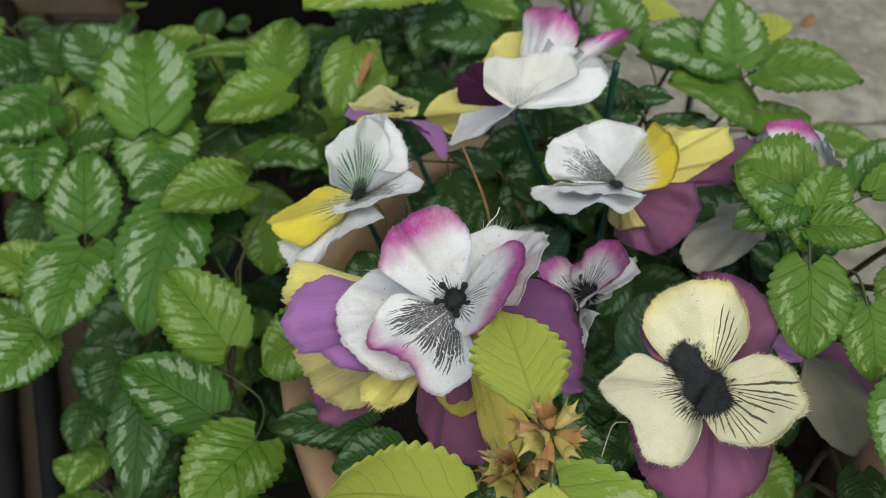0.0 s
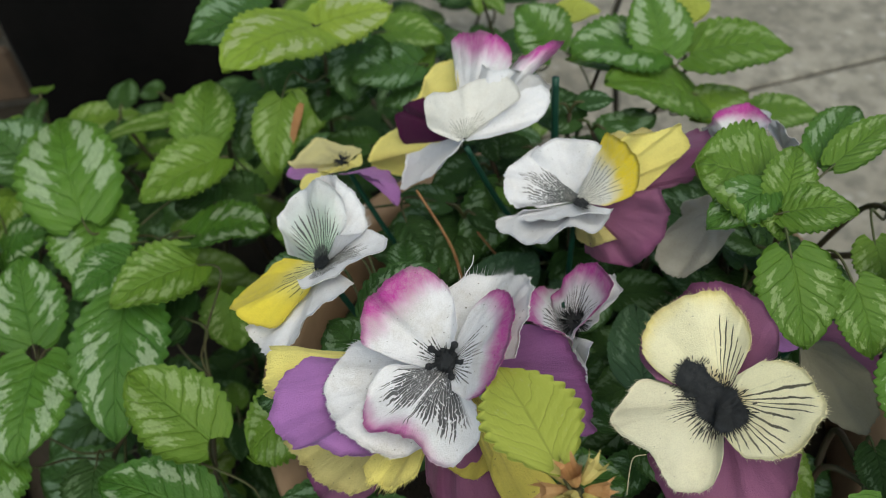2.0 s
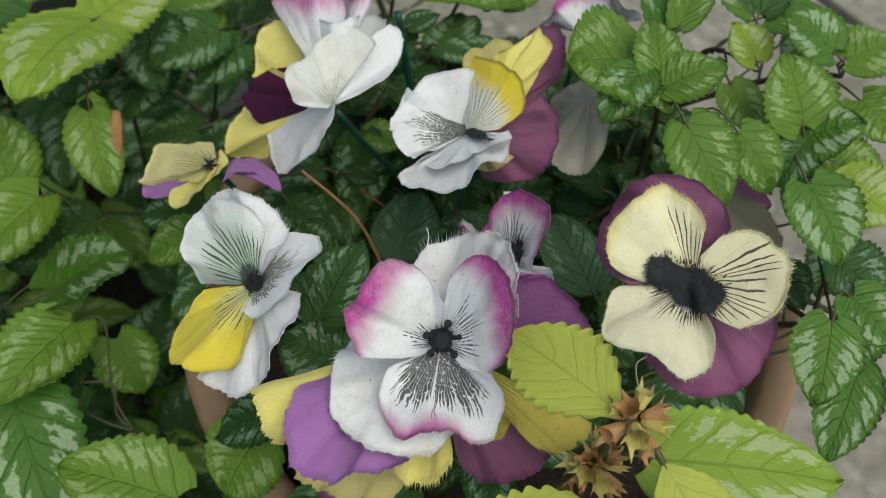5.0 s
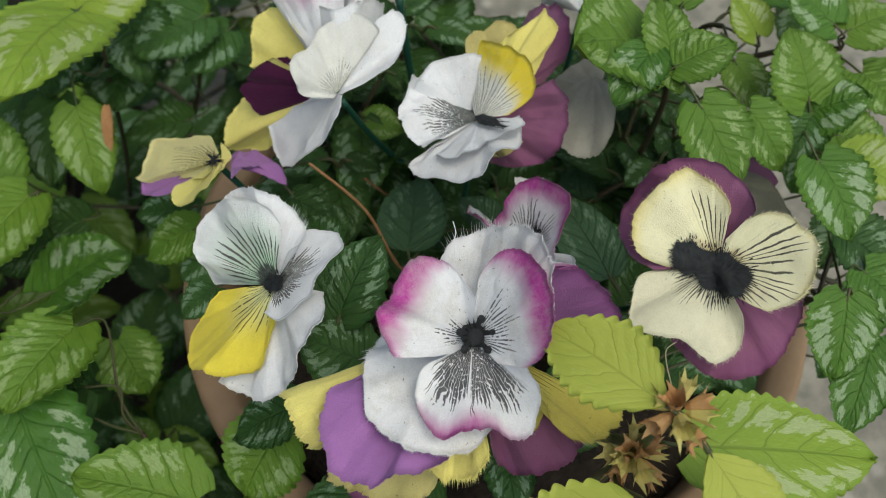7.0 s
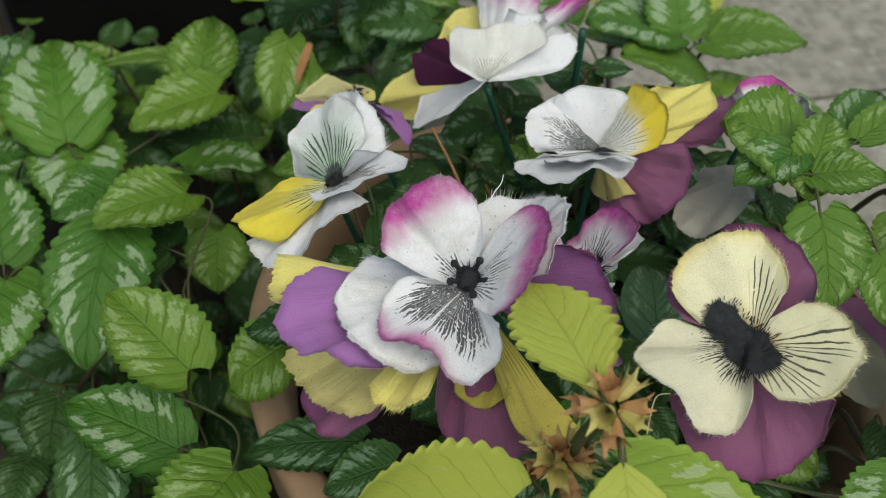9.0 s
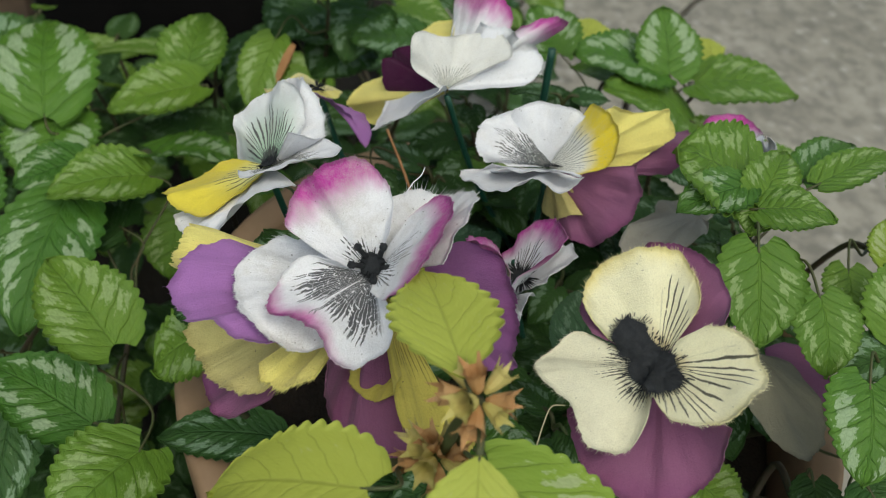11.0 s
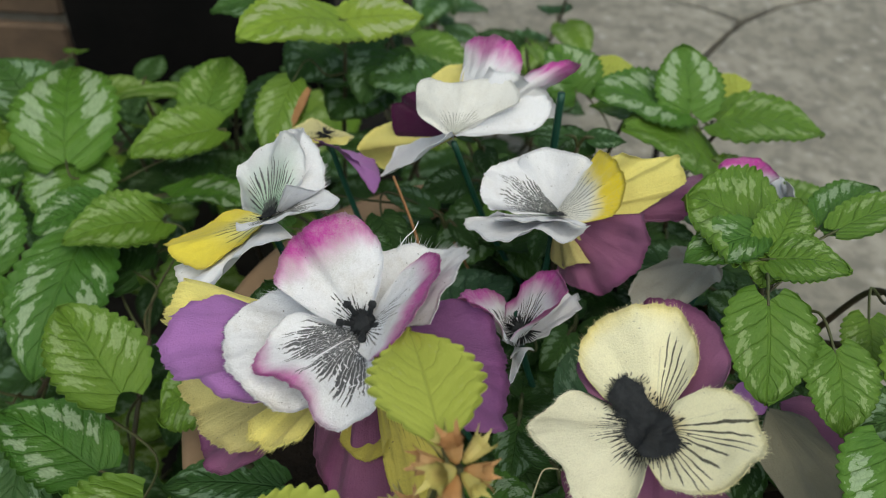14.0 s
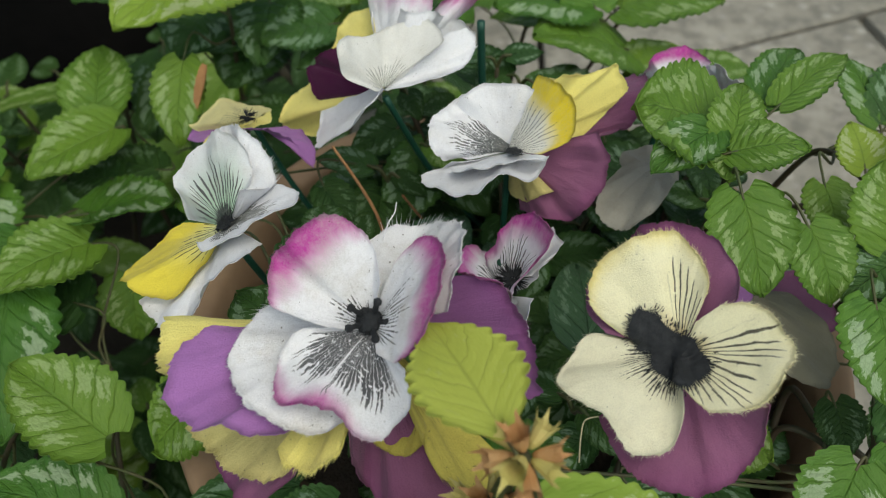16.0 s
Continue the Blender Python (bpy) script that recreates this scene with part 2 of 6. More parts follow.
bicolour_leaf = leaf_material("lime_leaf_with_flecks", (0.200, 0.320, 0.035), (0.300, 0.400, 0.055), (0.50, 0.57, 0.32), 0.9, 0.5, 0.10, 0.5)
# same leaf, with the shade deep among the stems put into its colours
low_leaf = leaf_material("shade_darkened_leaf", (0.024, 0.072, 0.012), (0.062, 0.140, 0.022), (0.18, 0.28, 0.15), 0.6, 0.5)
fake_leaf = leaf_material("artificial_leaf", (0.044, 0.105, 0.045), (0.075, 0.150, 0.070), (0.194, 0.30, 0.19), 0.25, 0.6)

WHITE, CREAM, YELLOW = (0.90, 0.905, 0.945), (0.90, 0.86, 0.60), (0.84, 0.68, 0.06)
PINK, PURPLE, MAROON, VIOLET = (0.50, 0.038, 0.33), (0.285, 0.112, 0.215), (0.065, 0.010, 0.045), (0.40, 0.180, 0.47)
white_pink = cloth_material("white_cloth_pink_edge", WHITE, PINK, 0.68, streak=0.34, count=13, thin=0.3)
white_pink_left = cloth_material("white_cloth_pink_along_one_edge", WHITE, PINK, 0.62, streak=0.40, count=23, thin=0.55, fall=0.75, grime=0.9, even=True, dash=0.40, lo=-0.2)
white_pink_right = cloth_material("white_cloth_pink_along_other_edge", WHITE, PINK, 0.60, streak=0.56, count=25, thin=0.45, fall=0.62, grime=0.9, even=True, dash=0.38, hi=0.4)
white_pink_ink = cloth_material("white_cloth_pink_edge_inked", WHITE, PINK, 0.74, fall=0.9, streak=0.74, count=42, thin=1.06, gap=0.03, lo=-0.72, hi=0.72, ink=(0.030, 0.032, 0.036), even=True, dash=0.35, wob=0.17)
white_pink_small = cloth_material("white_cloth_pink_edge_ink_throat", WHITE, PINK, 0.64, streak=0.66, count=30, thin=0.75)
white_plain = cloth_material("white_cloth", WHITE, streak=0.0)
white_worn = cloth_material("worn_white_cloth", (0.90, 0.90, 0.925), grime=1.0)
white_pink_top = cloth_material("white_cloth_broad_pink_edge", WHITE, PINK, 0.58, fall=0.5)
white_fan = cloth_material("white_cloth_streaked", WHITE, streak=0.62, count=36, thin=0.95, blotch=0.24, ink=(0.045, 0.05, 0.045), blush=(0.42, 0.50, 0.40), even=True)
white_smoke = cloth_material("white_cloth_smoky_throat", WHITE, streak=0.72, count=44, thin=1.25, lo=-0.95, hi=0.9, blotch=0.20, ink=(0.05, 0.055, 0.055), blush=(0.20, 0.27, 0.20), blush_to=0.62)
white_green = cloth_material("white_cloth_green_throat", WHITE, streak=0.72, count=24, thin=0.46, lo=-0.95, hi=0.95, blush=(0.20, 0.48, 0.20), blush_to=1.15, dash=0.30, blotch=0.26, even=True)
white_soft = cloth_material("white_cloth_faint_streaks", (0.84, 0.835, 0.80), streak=0.42, count=26, thin=0.5, ink=(0.16, 0.17, 0.15), blush=(0.55, 0.58, 0.50), blush_to=0.35)
yellow_fan = cloth_material("yellow_cloth_streaked", (0.86, 0.72, 0.09), streak=0.52, count=15, thin=0.26, blush=(0.72, 0.80, 0.56), blush_to=0.72, grime=0.25, even=True)
yellow_tip = cloth_material("white_cloth_yellow_edge", (0.84, 0.83, 0.76), (0.84, 0.66, 0.03), 0.50, streak=0.66, count=19, thin=0.30, grime=0.2)
yellow_plain = cloth_material("yellow_cloth", (0.90, 0.81, 0.26), grime=0.3)
yellow_old = cloth_material("faded_yellow_cloth", (0.70, 0.62, 0.26), grime=0.9)
yellow_ink = cloth_material("faded_yellow_cloth_streaked", (0.66, 0.57, 0.13), streak=0.60, count=20, thin=0.40, grime=0.9, blush=(0.22, 0.16, 0.03), blush_to=0.55)
cream_top = cloth_material("cream_cloth_streaked", CREAM, (0.82, 0.70, 0.24), 0.86, fall=0.05, streak=0.72, count=21, thin=0.34, lo=-0.97, hi=-0.16, even=True, blush=(0.52, 0.30, 0.03), blush_to=0.45, dash=0.28)
cream_side = cloth_material("cream_cloth_fine_streaks", CREAM, (0.82, 0.70, 0.24), 0.90, fall=0.05, streak=0.90, count=19, thin=0.32, lo=-0.80, hi=0.45, blush=(0.62, 0.42, 0.07), blush_to=0.42, even=True, dash=0.26)
cream_low = cloth_material("cream_cloth_dark_throat", (0.85, 0.82, 0.62), streak=0.50, count=34, thin=0.50, lo=-0.9, hi=0.9, grime=0.6, even=True)
cream_small = cloth_material("pale_yellow_cloth_streaked", (0.80, 0.73, 0.34), streak=0.66, count=34, thin=0.40, lo=-0.7, hi=0.8, blush=(0.62, 0.52, 0.14), grime=0.3)
purple_cloth = cloth_material("plum_cloth", PURPLE, (0.24, 0.075, 0.18), 0.8, grime=0.25)
plum_violet = cloth_material("violet_plum_cloth", (0.250, 0.098, 0.262), (0.22, 0.060, 0.20), 0.85, grime=0.2)
maroon_cloth = cloth_material("dark_maroon_cloth", MAROON, grime=0.15)
violet_cloth = cloth_material("violet_cloth", VIOLET, grime=0.25)
# greys for whole petals, the same on both faces
grey_cloth = cloth_material("grey_green_cloth", (0.215, 0.205, 0.150), grime=0.5)
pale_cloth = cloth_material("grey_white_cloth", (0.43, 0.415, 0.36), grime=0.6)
ink_felt = plain_material("black_flock", (0.010, 0.012, 0.015), (0.025, 0.028, 0.032), 500.0, 0.75, 0.8, 0.0006)
green_plastic = plain_material("green_plastic", (0.010, 0.060, 0.040), (0.018, 0.085, 0.055), 60.0, 0.4)
stalk_green = plain_material("leaf_stalk", (0.060, 0.085, 0.026), (0.080, 0.066, 0.030), 90.0, 0.55)
stalk_dark = plain_material("dark_stem", (0.045, 0.050, 0.022), (0.075, 0.045, 0.030), 90.0, 0.55)
dry_twig = plain_material("dry_brown_twig", (0.24, 0.11, 0.045), (0.34, 0.18, 0.08), 120.0, 0.7)
seed_green = plain_material("pale_seed_cup", (0.50, 0.45, 0.14), (0.58, 0.48, 0.19), 160.0, 0.65)
seed_brown = plain_material("dry_seed_cup", (0.44, 0.22, 0.085), (0.56, 0.36, 0.17), 160.0, 0.7)
pot_clay = plain_material("weathered_clay_coloured_pot", (0.36, 0.235, 0.140), (0.26, 0.165, 0.095), 16.0, 0.62, 0.3, 0.001)
soil_dark = plain_material("dark_soil", (0.014, 0.010, 0.007), (0.034, 0.024, 0.016), 40.0, 0.9, 0.9, 0.006)
ground_soil = plain_material("garden_soil", (0.016, 0.013, 0.009), (0.034, 0.027, 0.018), 14.0, 0.92, 0.8, 0.006)
brick_red = plain_material("old_brick", (0.15, 0.100, 0.066), (0.095, 0.066, 0.046), 30.0, 0.85, 0.6, 0.002)
# darker, soil-coloured brick for the bed edging
brick_dark = plain_material("dark_soil_coloured_brick", (0.050, 0.034, 0.024), (0.030, 0.030, 0.016), 30.0, 0.7, 0.6, 0.002)
mortar = plain_material("mortar", (0.10, 0.09, 0.075), (0.14, 0.125, 0.105), 60.0, 0.9, 0.6, 0.002)
black_iron = plain_material("black_painted_iron", (0.005, 0.006, 0.006), (0.012, 0.012, 0.012), 50.0, 0.5, spec=0.2)
# near-black colour that holds the shade of the gap behind the plants
shade_black = plain_material("black_shade_panel", (0.004, 0.004, 0.004), (0.008, 0.007, 0.007), 12.0, 0.85, spec=0.1)
paving = paving_material()
dry_leaf = plain_material("dry_brown_leaf", (0.34, 0.15, 0.06), (0.45, 0.24, 0.10), 90.0, 0.7)
cable_grey = plain_material("dry_grass_blade", (0.42, 0.38, 0.24), (0.50, 0.46, 0.30), 80.0, 0.7)


# ---- builders ----
def mesh_object(name, verts, faces, material, parent=None, uvs=None, smooth=True, label=""):
    me = bpy.data.meshes.new(name)
    me.from_pydata([tuple(float(c) for c in v) for v in verts], [], faces)
    if uvs is not None:
        layer = me.uv_layers.new(name="UVMap")
        idx = np.zeros(len(me.loops), dtype=np.int32)
        me.loops.foreach_get("vertex_index", idx)
        layer.data.foreach_set("uv", np.asarray(uvs, dtype=np.float32)[idx].ravel())
    me.polygons.foreach_set("use_smooth", [smooth] * len(me.polygons))
    me.materials.append(material)
    me.update()
    ob = new(name, me)
    if parent is not None:
        ob.parent = parent
    if label:
        tagged(ob, label)
    return ob


def thing(name, label, category, group="", at=(0, 0, 0)):
    """An empty at the thing's base; its parts are given in world places, so it stays at the origin."""
    return tagged(new(name), label, category, group)


def wedge_width(u):
    return max(0.0, math.sin(math.pi * min(1.0, u) ** 0.85))


def leaf_width(u):
    return max(0.0, math.sin(math.pi * min(1.0, (u + 0.012) / 1.012) ** 0.66)) ** 0.63


def blade(name, parent, base, tip, normal, width, material, shape, nu, nv, bend=0.0, cup=0.0, ruffle=0.0, waves=3.0, tipcurl=0.0, teeth=12, tooth=0.05,
          heart=0.0, thick=0.0004, seed=0, lean=0.0, label="", fold=0.0, pucker=0.011):
    """A toothed leaf between base and tip. bend: arch; cup: raised edges; ruffle: wavy rim; heart: basal lobes."""
    rnd = random.Random(seed)
    b, p = np.array(base), np.array(tip)
    ax = p - b
    length = np.linalg.norm(ax)
    ax /= length
    n = np.array(normal) - ax * np.dot(normal, ax)
    n /= np.linalg.norm(n)
    side = np.cross(n, ax)
    ph = [rnd.uniform(0, 6.28) for _ in range(4)]
    lop = [rnd.uniform(-1, 1) for _ in range(3)]
    us = [1 - (1 - i / nu) ** 1.12 for i in range(nu + 1)]
    top, uvs, grid = [], [], []
    for i, u in enumerate(us):
        row = []
        w0 = shape(u) * width * 0.5
        for j in range(nv + 1):
            v = 2 * j / nv - 1
            w = w0
            edge = abs(v) ** 6
            w *= 1 + edge * tooth * (2 * abs(math.sin(math.pi * teeth * u + (0.6 if v > 0 else 0))) - 1)
            along = u * length
            along -= heart * width * abs(v) ** 1.5 * (1 - u) ** 5
            h = bend * length * 4 * u * (1 - u) + tipcurl * length * u ** 4
            h += cup * w * v * v + fold * w * abs(v) + lean * w * v
            h += ruffle * width * (0.25 * u + 0.75 * u * u) * abs(v) ** 1.2 * math.sin(waves * math.pi * u + ph[0] + 1.7 * v)
            h += ruffle * width * 0.7 * u ** 3 * math.sin(waves * 1.3 * v + ph[1])
            h += pucker * width * (math.sin(6 * math.pi * 2 * (u - 0.28 * abs(v)) + ph[3] + lop[0] * 3 * v) * (1 - abs(v) ** 4) * min(1, 4 * abs(v)) + 1.5 * noise.noise(Vector((u * 11, v * 6, ph[2] * 3))))
            top.append(b + ax * along + side * (w * v) + n * h)
            uvs.append((u, v * 0.5 + 0.5))
            row.append(len(top) - 1)
        grid.append(row)
    verts = np.array(top)
    q = verts.reshape(nu + 1, nv + 1, 3)
    du, dv = np.gradient(q, axis=0), np.gradient(q, axis=1)
    nn = np.cross(du, dv)
    ln = np.linalg.norm(nn, axis=2, keepdims=True)
    nn = np.where(ln > 1e-12, nn / np.maximum(ln, 1e-12), n)
    nn *= np.sign((nn @ n))[..., None] + (np.abs(nn @ n) < 1e-9)[..., None]
    under = (q - nn * thick).reshape(-1, 3)
    m = len(verts)
    faces = []
    for i in range(nu):
        for j in range(nv):
            a, c, d, e = grid[i][j], grid[i][j + 1], grid[i + 1][j + 1], grid[i + 1][j]
            faces.append((a, e, d, c))
            faces.append((a + m, c + m, d + m, e + m))
    ring = [grid[i][0] for i in range(nu + 1)] + grid[nu][1:] + [grid[i][nv] for i in range(nu - 1, -1, -1)]
    for a, c in zip(ring, ring[1:]):
        faces.append((a, c, c + m, a + m))
    allv = [*verts, *under]
    alluv = uvs + uvs
    return mesh_object(name, allv, faces, material, parent, alluv, label=label)


counter = [0]


def tube(name, parent, pts, r0, r1, material, sides=7, label=""):
    """A tapered round stem through the points, smoothed."""
    c = [np.array(p, dtype=float) for p in pts]
    fine = []
    for i in range(len(c) - 1):
        p0, p1, p2, p3 = c[max(0, i - 1)], c[i], c[i + 1], c[min(len(c) - 1, i + 2)]
        for s in np.linspace(0, 1, 7)[: 7 if i == len(c) - 2 else 6]:
            fine.append(0.5 * (2 * p1 + (p2 - p0) * s + (2 * p0 - 5 * p1 + 4 * p2 - p3) * s * s + (3 * p1 - p0 - 3 * p2 + p3) * s ** 3))
    verts, faces = [], []
    ref = np.array((0.31, 0.52, 0.79))
    for i, p in enumerate(fine):
        d = fine[min(i + 1, len(fine) - 1)] - fine[max(i - 1, 0)]
        d /= np.linalg.norm(d) + 1e-12
        x = np.cross(d, ref)
        x /= np.linalg.norm(x) + 1e-12
        y = np.cross(d, x)
        r = r0 + (r1 - r0) * i / (len(fine) - 1)
        for k in range(sides):
            a = 2 * math.pi * k / sides
            verts.append(p + (x * math.cos(a) + y * math.sin(a)) * r)
    for i in range(len(fine) - 1):
        for k in range(sides):
            a, e = i * sides + k, i * sides + (k + 1) % sides
            faces.append((a, e, e + sides, a + sides))
    faces.append(tuple(range(sides))[::-1])
    faces.append(tuple(range(len(verts) - sides, len(verts))))
    return mesh_object(name, verts, faces, material, parent, label=label)


cloth = {}


def spline(knots, s):
    """A smooth curve through the knots; s runs from 0 to 1."""
    m = len(knots) - 1
    i = min(m - 1, int(s * m))
    f = s * m - i
    p1, p2 = knots[i], knots[i + 1]
    p0 = knots[i - 1] if i else 2 * p1 - p2
    p3 = knots[i + 2] if i + 2 <= m else 2 * p2 - p1
    return 0.5 * (2 * p1 + (p2 - p0) * f + (2 * p0 - 5 * p1 + 4 * p2 - p3) * f * f + (3 * p1 - p0 - 3 * p2 + p3) * f ** 3)


def fan(name, parent, base, tip, normal, width, material, seed, bend=0.0, cup=0.0, ruffle=None, waves=3.0, tipcurl=0.0, fray=30, thick=0.00022, spread=150.0, blunt=0.80, lobes=0.05,
        lean=0.0, fold=0.0, crease=None, label="", foot=0.55, fringe=0.0010, rim=None, curl=1.2, crumple=0.035, tuft=None):
    """A cloth petal that fans out from its foot: a wavy, slightly ragged rim. rim: handles of its outline (along, across, lift) in petal lengths, or else a
    blunt oval of that width; curl: how late the petal lifts towards its rim; bend: arch; cup: raised sides; ruffle: wavy rim; fray: loose threads;
    tuft: from where to where along the rim long threads stand out, how many and how long."""
    rnd = random.Random(seed * 13 + 5)
    b, p = np.array(base), np.array(tip)
    ax = p - b
    length = np.linalg.norm(ax)
    ax /= length
    n = np.array(normal) - ax * np.dot(normal, ax)
    n /= np.linalg.norm(n)
    side = np.cross(n, ax)
    ph = [rnd.uniform(0, 6.28) for _ in range(8)]
    nr, ns = 16, 84
    ruffle = ruffle if ruffle is not None else (0.010 if rim else 0.05)
    crease = crease if crease is not None else (0.007 if rim else 0.010)
    rough = [rnd.uniform(-1, 1) for _ in range(ns + 1)]
    outline = []
    if rim:
        knots = [np.array(r) * length for r in rim]
        width = max(k[1] for k in knots) - min(k[1] for k in knots)
        for j in range(ns + 1):
            v = 2 * j / ns - 1
            e = spline(knots, j / ns)
            k = 1 + 0.006 * math.sin(19 * v + ph[0]) + 0.005 * math.sin(33 * v + ph[1]) + 0.010 * rough[j]
            outline.append((e[0] * k, e[1] * k, e[2]))
    else:
        for j in range(ns + 1):
            psi = radians(spread) * (2 * j / ns - 1)
            c = math.cos(psi)
            k = 1 + lobes * (math.sin(2.3 * psi + ph[0]) * 0.7 + math.sin(4.1 * psi + ph[1]) * 0.45 + 0.22 * math.sin(9 * psi + ph[2])) + 0.011 * rough[j]
            outline.append(((foot + (1 - foot) * math.copysign(abs(c) ** blunt, c)) * length * k, math.copysign(abs(math.sin(psi)) ** 0.88, psi) * width * 0.5 * k, 0.0))
    rows, uvs = [], []
    for i in range(nr + 1):
        q = 0.03 + 0.97 * (i / nr) ** 0.9
        for j in range(ns + 1):
            v = 2 * j / ns - 1
            psi = radians(spread) * v
            fx, fy = outline[j][0] * q, outline[j][1] * q
            h = outline[j][2] * q ** curl
            h += bend * length * 4 * q * (1 - q) if rim else bend * length * 4 * min(1.0, fx / length) * (1 - min(1.0, fx / length)) + tipcurl * length * (fx / length) ** 4
            w = 2 * fy / width
            h += cup * width * 0.5 * w * w + fold * width * 0.5 * abs(w) + lean * width * 0.5 * w
            h += ruffle * width * q ** 2.2 * (0.62 * math.sin(waves * psi + ph[3]) + 0.38 * math.sin((waves * 1.9 + 0.7) * psi + ph[4]))
            h += crease * width * q * (1 - 0.5 * q) * (math.sin(7.5 * psi + ph[5] + 1.5 * q) + 0.7 * math.sin(5 * q + 3 * psi + ph[6]))
            p0 = b + ax * fx + side * fy + n * h
            h = crumple * width * q * (noise.noise(Vector(p0 * 130.0)) + 0.45 * noise.noise(Vector(p0 * 310.0 + ph[7])))
            rows.append(p0 + n * h)
            uvs.append((q, v * 0.5 + 0.5))
    verts = np.array(rows)
    cloth.setdefault(parent, []).append(verts)
    g = verts.reshape(nr + 1, ns + 1, 3)
    nn = np.cross(np.gradient(g, axis=0), np.gradient(g, axis=1))
    ln = np.linalg.norm(nn, axis=2, keepdims=True)
    nn = np.where(ln > 1e-12, nn / np.maximum(ln, 1e-12), n)
    sgn = np.where((nn @ n) < 0, -1.0, 1.0)
    under = (g - nn * sgn[..., None] * thick).reshape(-1, 3)
    m = len(verts)
    faces = []
    st = ns + 1
    for i in range(nr):
        for j in range(ns):
            a = i * st + j
            faces.append((a, a + st, a + st + 1, a + 1))
            faces.append((a + m, a + 1 + m, a + st + 1 + m, a + st + m))
    ring = [i * st for i in range(nr + 1)] + [nr * st + j for j in range(1, ns + 1)] + [i * st + ns for i in range(nr - 1, -1, -1)]
    for a, c in zip(ring, ring[1:]):
        faces.append((a, c, c + m, a + m))
    allv, alluv = [*verts, *under], uvs + uvs
    threads = []
    for _ in range(int(fray * 2.6)):
        threads.append((rnd.randrange(8, ns - 8) + rnd.random(), fringe * rnd.uniform(0.2, 1.0) ** 1.3, 0.17, 0.00008))
    if tuft:
        for i in range(tuft[2]):
            s = tuft[0] + (tuft[1] - tuft[0]) * (i + rnd.uniform(-0.3, 0.3)) / tuft[2]
            threads.append(((s + 1) / 2 * ns, tuft[3] * rnd.uniform(0.55, 1.0), 0.07, 0.00012))
    for at, ll, stray, half in threads:
        j = min(ns - 1, max(0, int(at)))
        s = at - j
        a = verts[nr * st + j] * (1 - s) + verts[nr * st + j + 1] * s
        out = a - verts[(nr - 3) * st + j]
        out /= np.linalg.norm(out) + 1e-9
        out = out + np.array([rnd.gauss(0, stray) for _ in range(3)])
        t = np.cross(out, n)
        t /= np.linalg.norm(t) + 1e-9
        k = len(allv)
        allv += [a + t * half - out * 0.0004, a - t * half - out * 0.0004, a + out * ll, a - n * 0.0002]
        alluv += [(0.97, j / ns)] * 4
        faces += [(k, k + 1, k + 2), (k + 1, k + 3, k + 2), (k + 3, k, k + 2)]
    return mesh_object(name, allv, faces, material, parent, alluv, label=label)


def petal(flower, base, tip, normal, width, material, label="", name="petal", **kw):
    counter[0] += 1
    return fan(name, flower, base, tip, normal, width, material, counter[0], label=label, **kw)


stems = {}


def leaf(plant, base, tip, normal, width, material, stalk=None, label="", shape=leaf_width, **kw):
    """A toothed leaf with its stalk running back to the nearest lower stem."""
    counter[0] += 1
    rnd = random.Random(counter[0] * 7)
    o = dict(bend=rnd.uniform(0.02, 0.08), cup=rnd.uniform(-0.10, 0.10), fold=rnd.uniform(0.02, 0.14), ruffle=0.030, waves=4.0, teeth=12, tooth=0.050, heart=0.15, seed=counter[0], thick=0.0005,
             tipcurl=rnd.uniform(-0.14, 0.0))
    o.update(kw)
    ob = blade("leaf", plant, base, tip, normal, width, material, shape, 88, 12, label=label, **o)
    b, p = np.array(base), np.array(tip)
    d = (b - p) / np.linalg.norm(b - p)
    if stalk is not False and plant in stems:
        low = [q for q in stems[plant] if q[2] < b[2] - 0.008] or stems[plant]
        q = min(low, key=lambda s: np.linalg.norm(s - b))
        tube("leaf_stalk", ob, [b - d * 0.002, b + d * min(0.012, 0.3 * np.linalg.norm(q - b)) + (q - b) * 0.15, b * 0.35 + q * 0.65, q], 0.0005, 0.0007, stalk_green, 6)
    return ob


def stem(plant, pts, r0=0.0018, r1=0.0011, material=None):
    tube("stem", plant, pts, r0, r1, material or stalk_dark, 7)
    c = [np.array(p, dtype=float) for p in pts]
    for a, b in zip(c, c[1:]):
        for s in (0.0, 0.25, 0.5, 0.75, 1.0):
            stems.setdefault(plant, []).append(a * (1 - s) + b * s)


def flower_stem(flower, top, foot, bow=(0.0, 0.0, 0.0)):
    t, f = np.array(top), np.array(foot)
    tube("wire_stem", flower, [t, t * 0.75 + f * 0.25 + np.array(bow), t * 0.4 + f * 0.6 + np.array(bow), f], 0.0013, 0.0013, green_plastic, 8, "green plastic-coated wire stem")


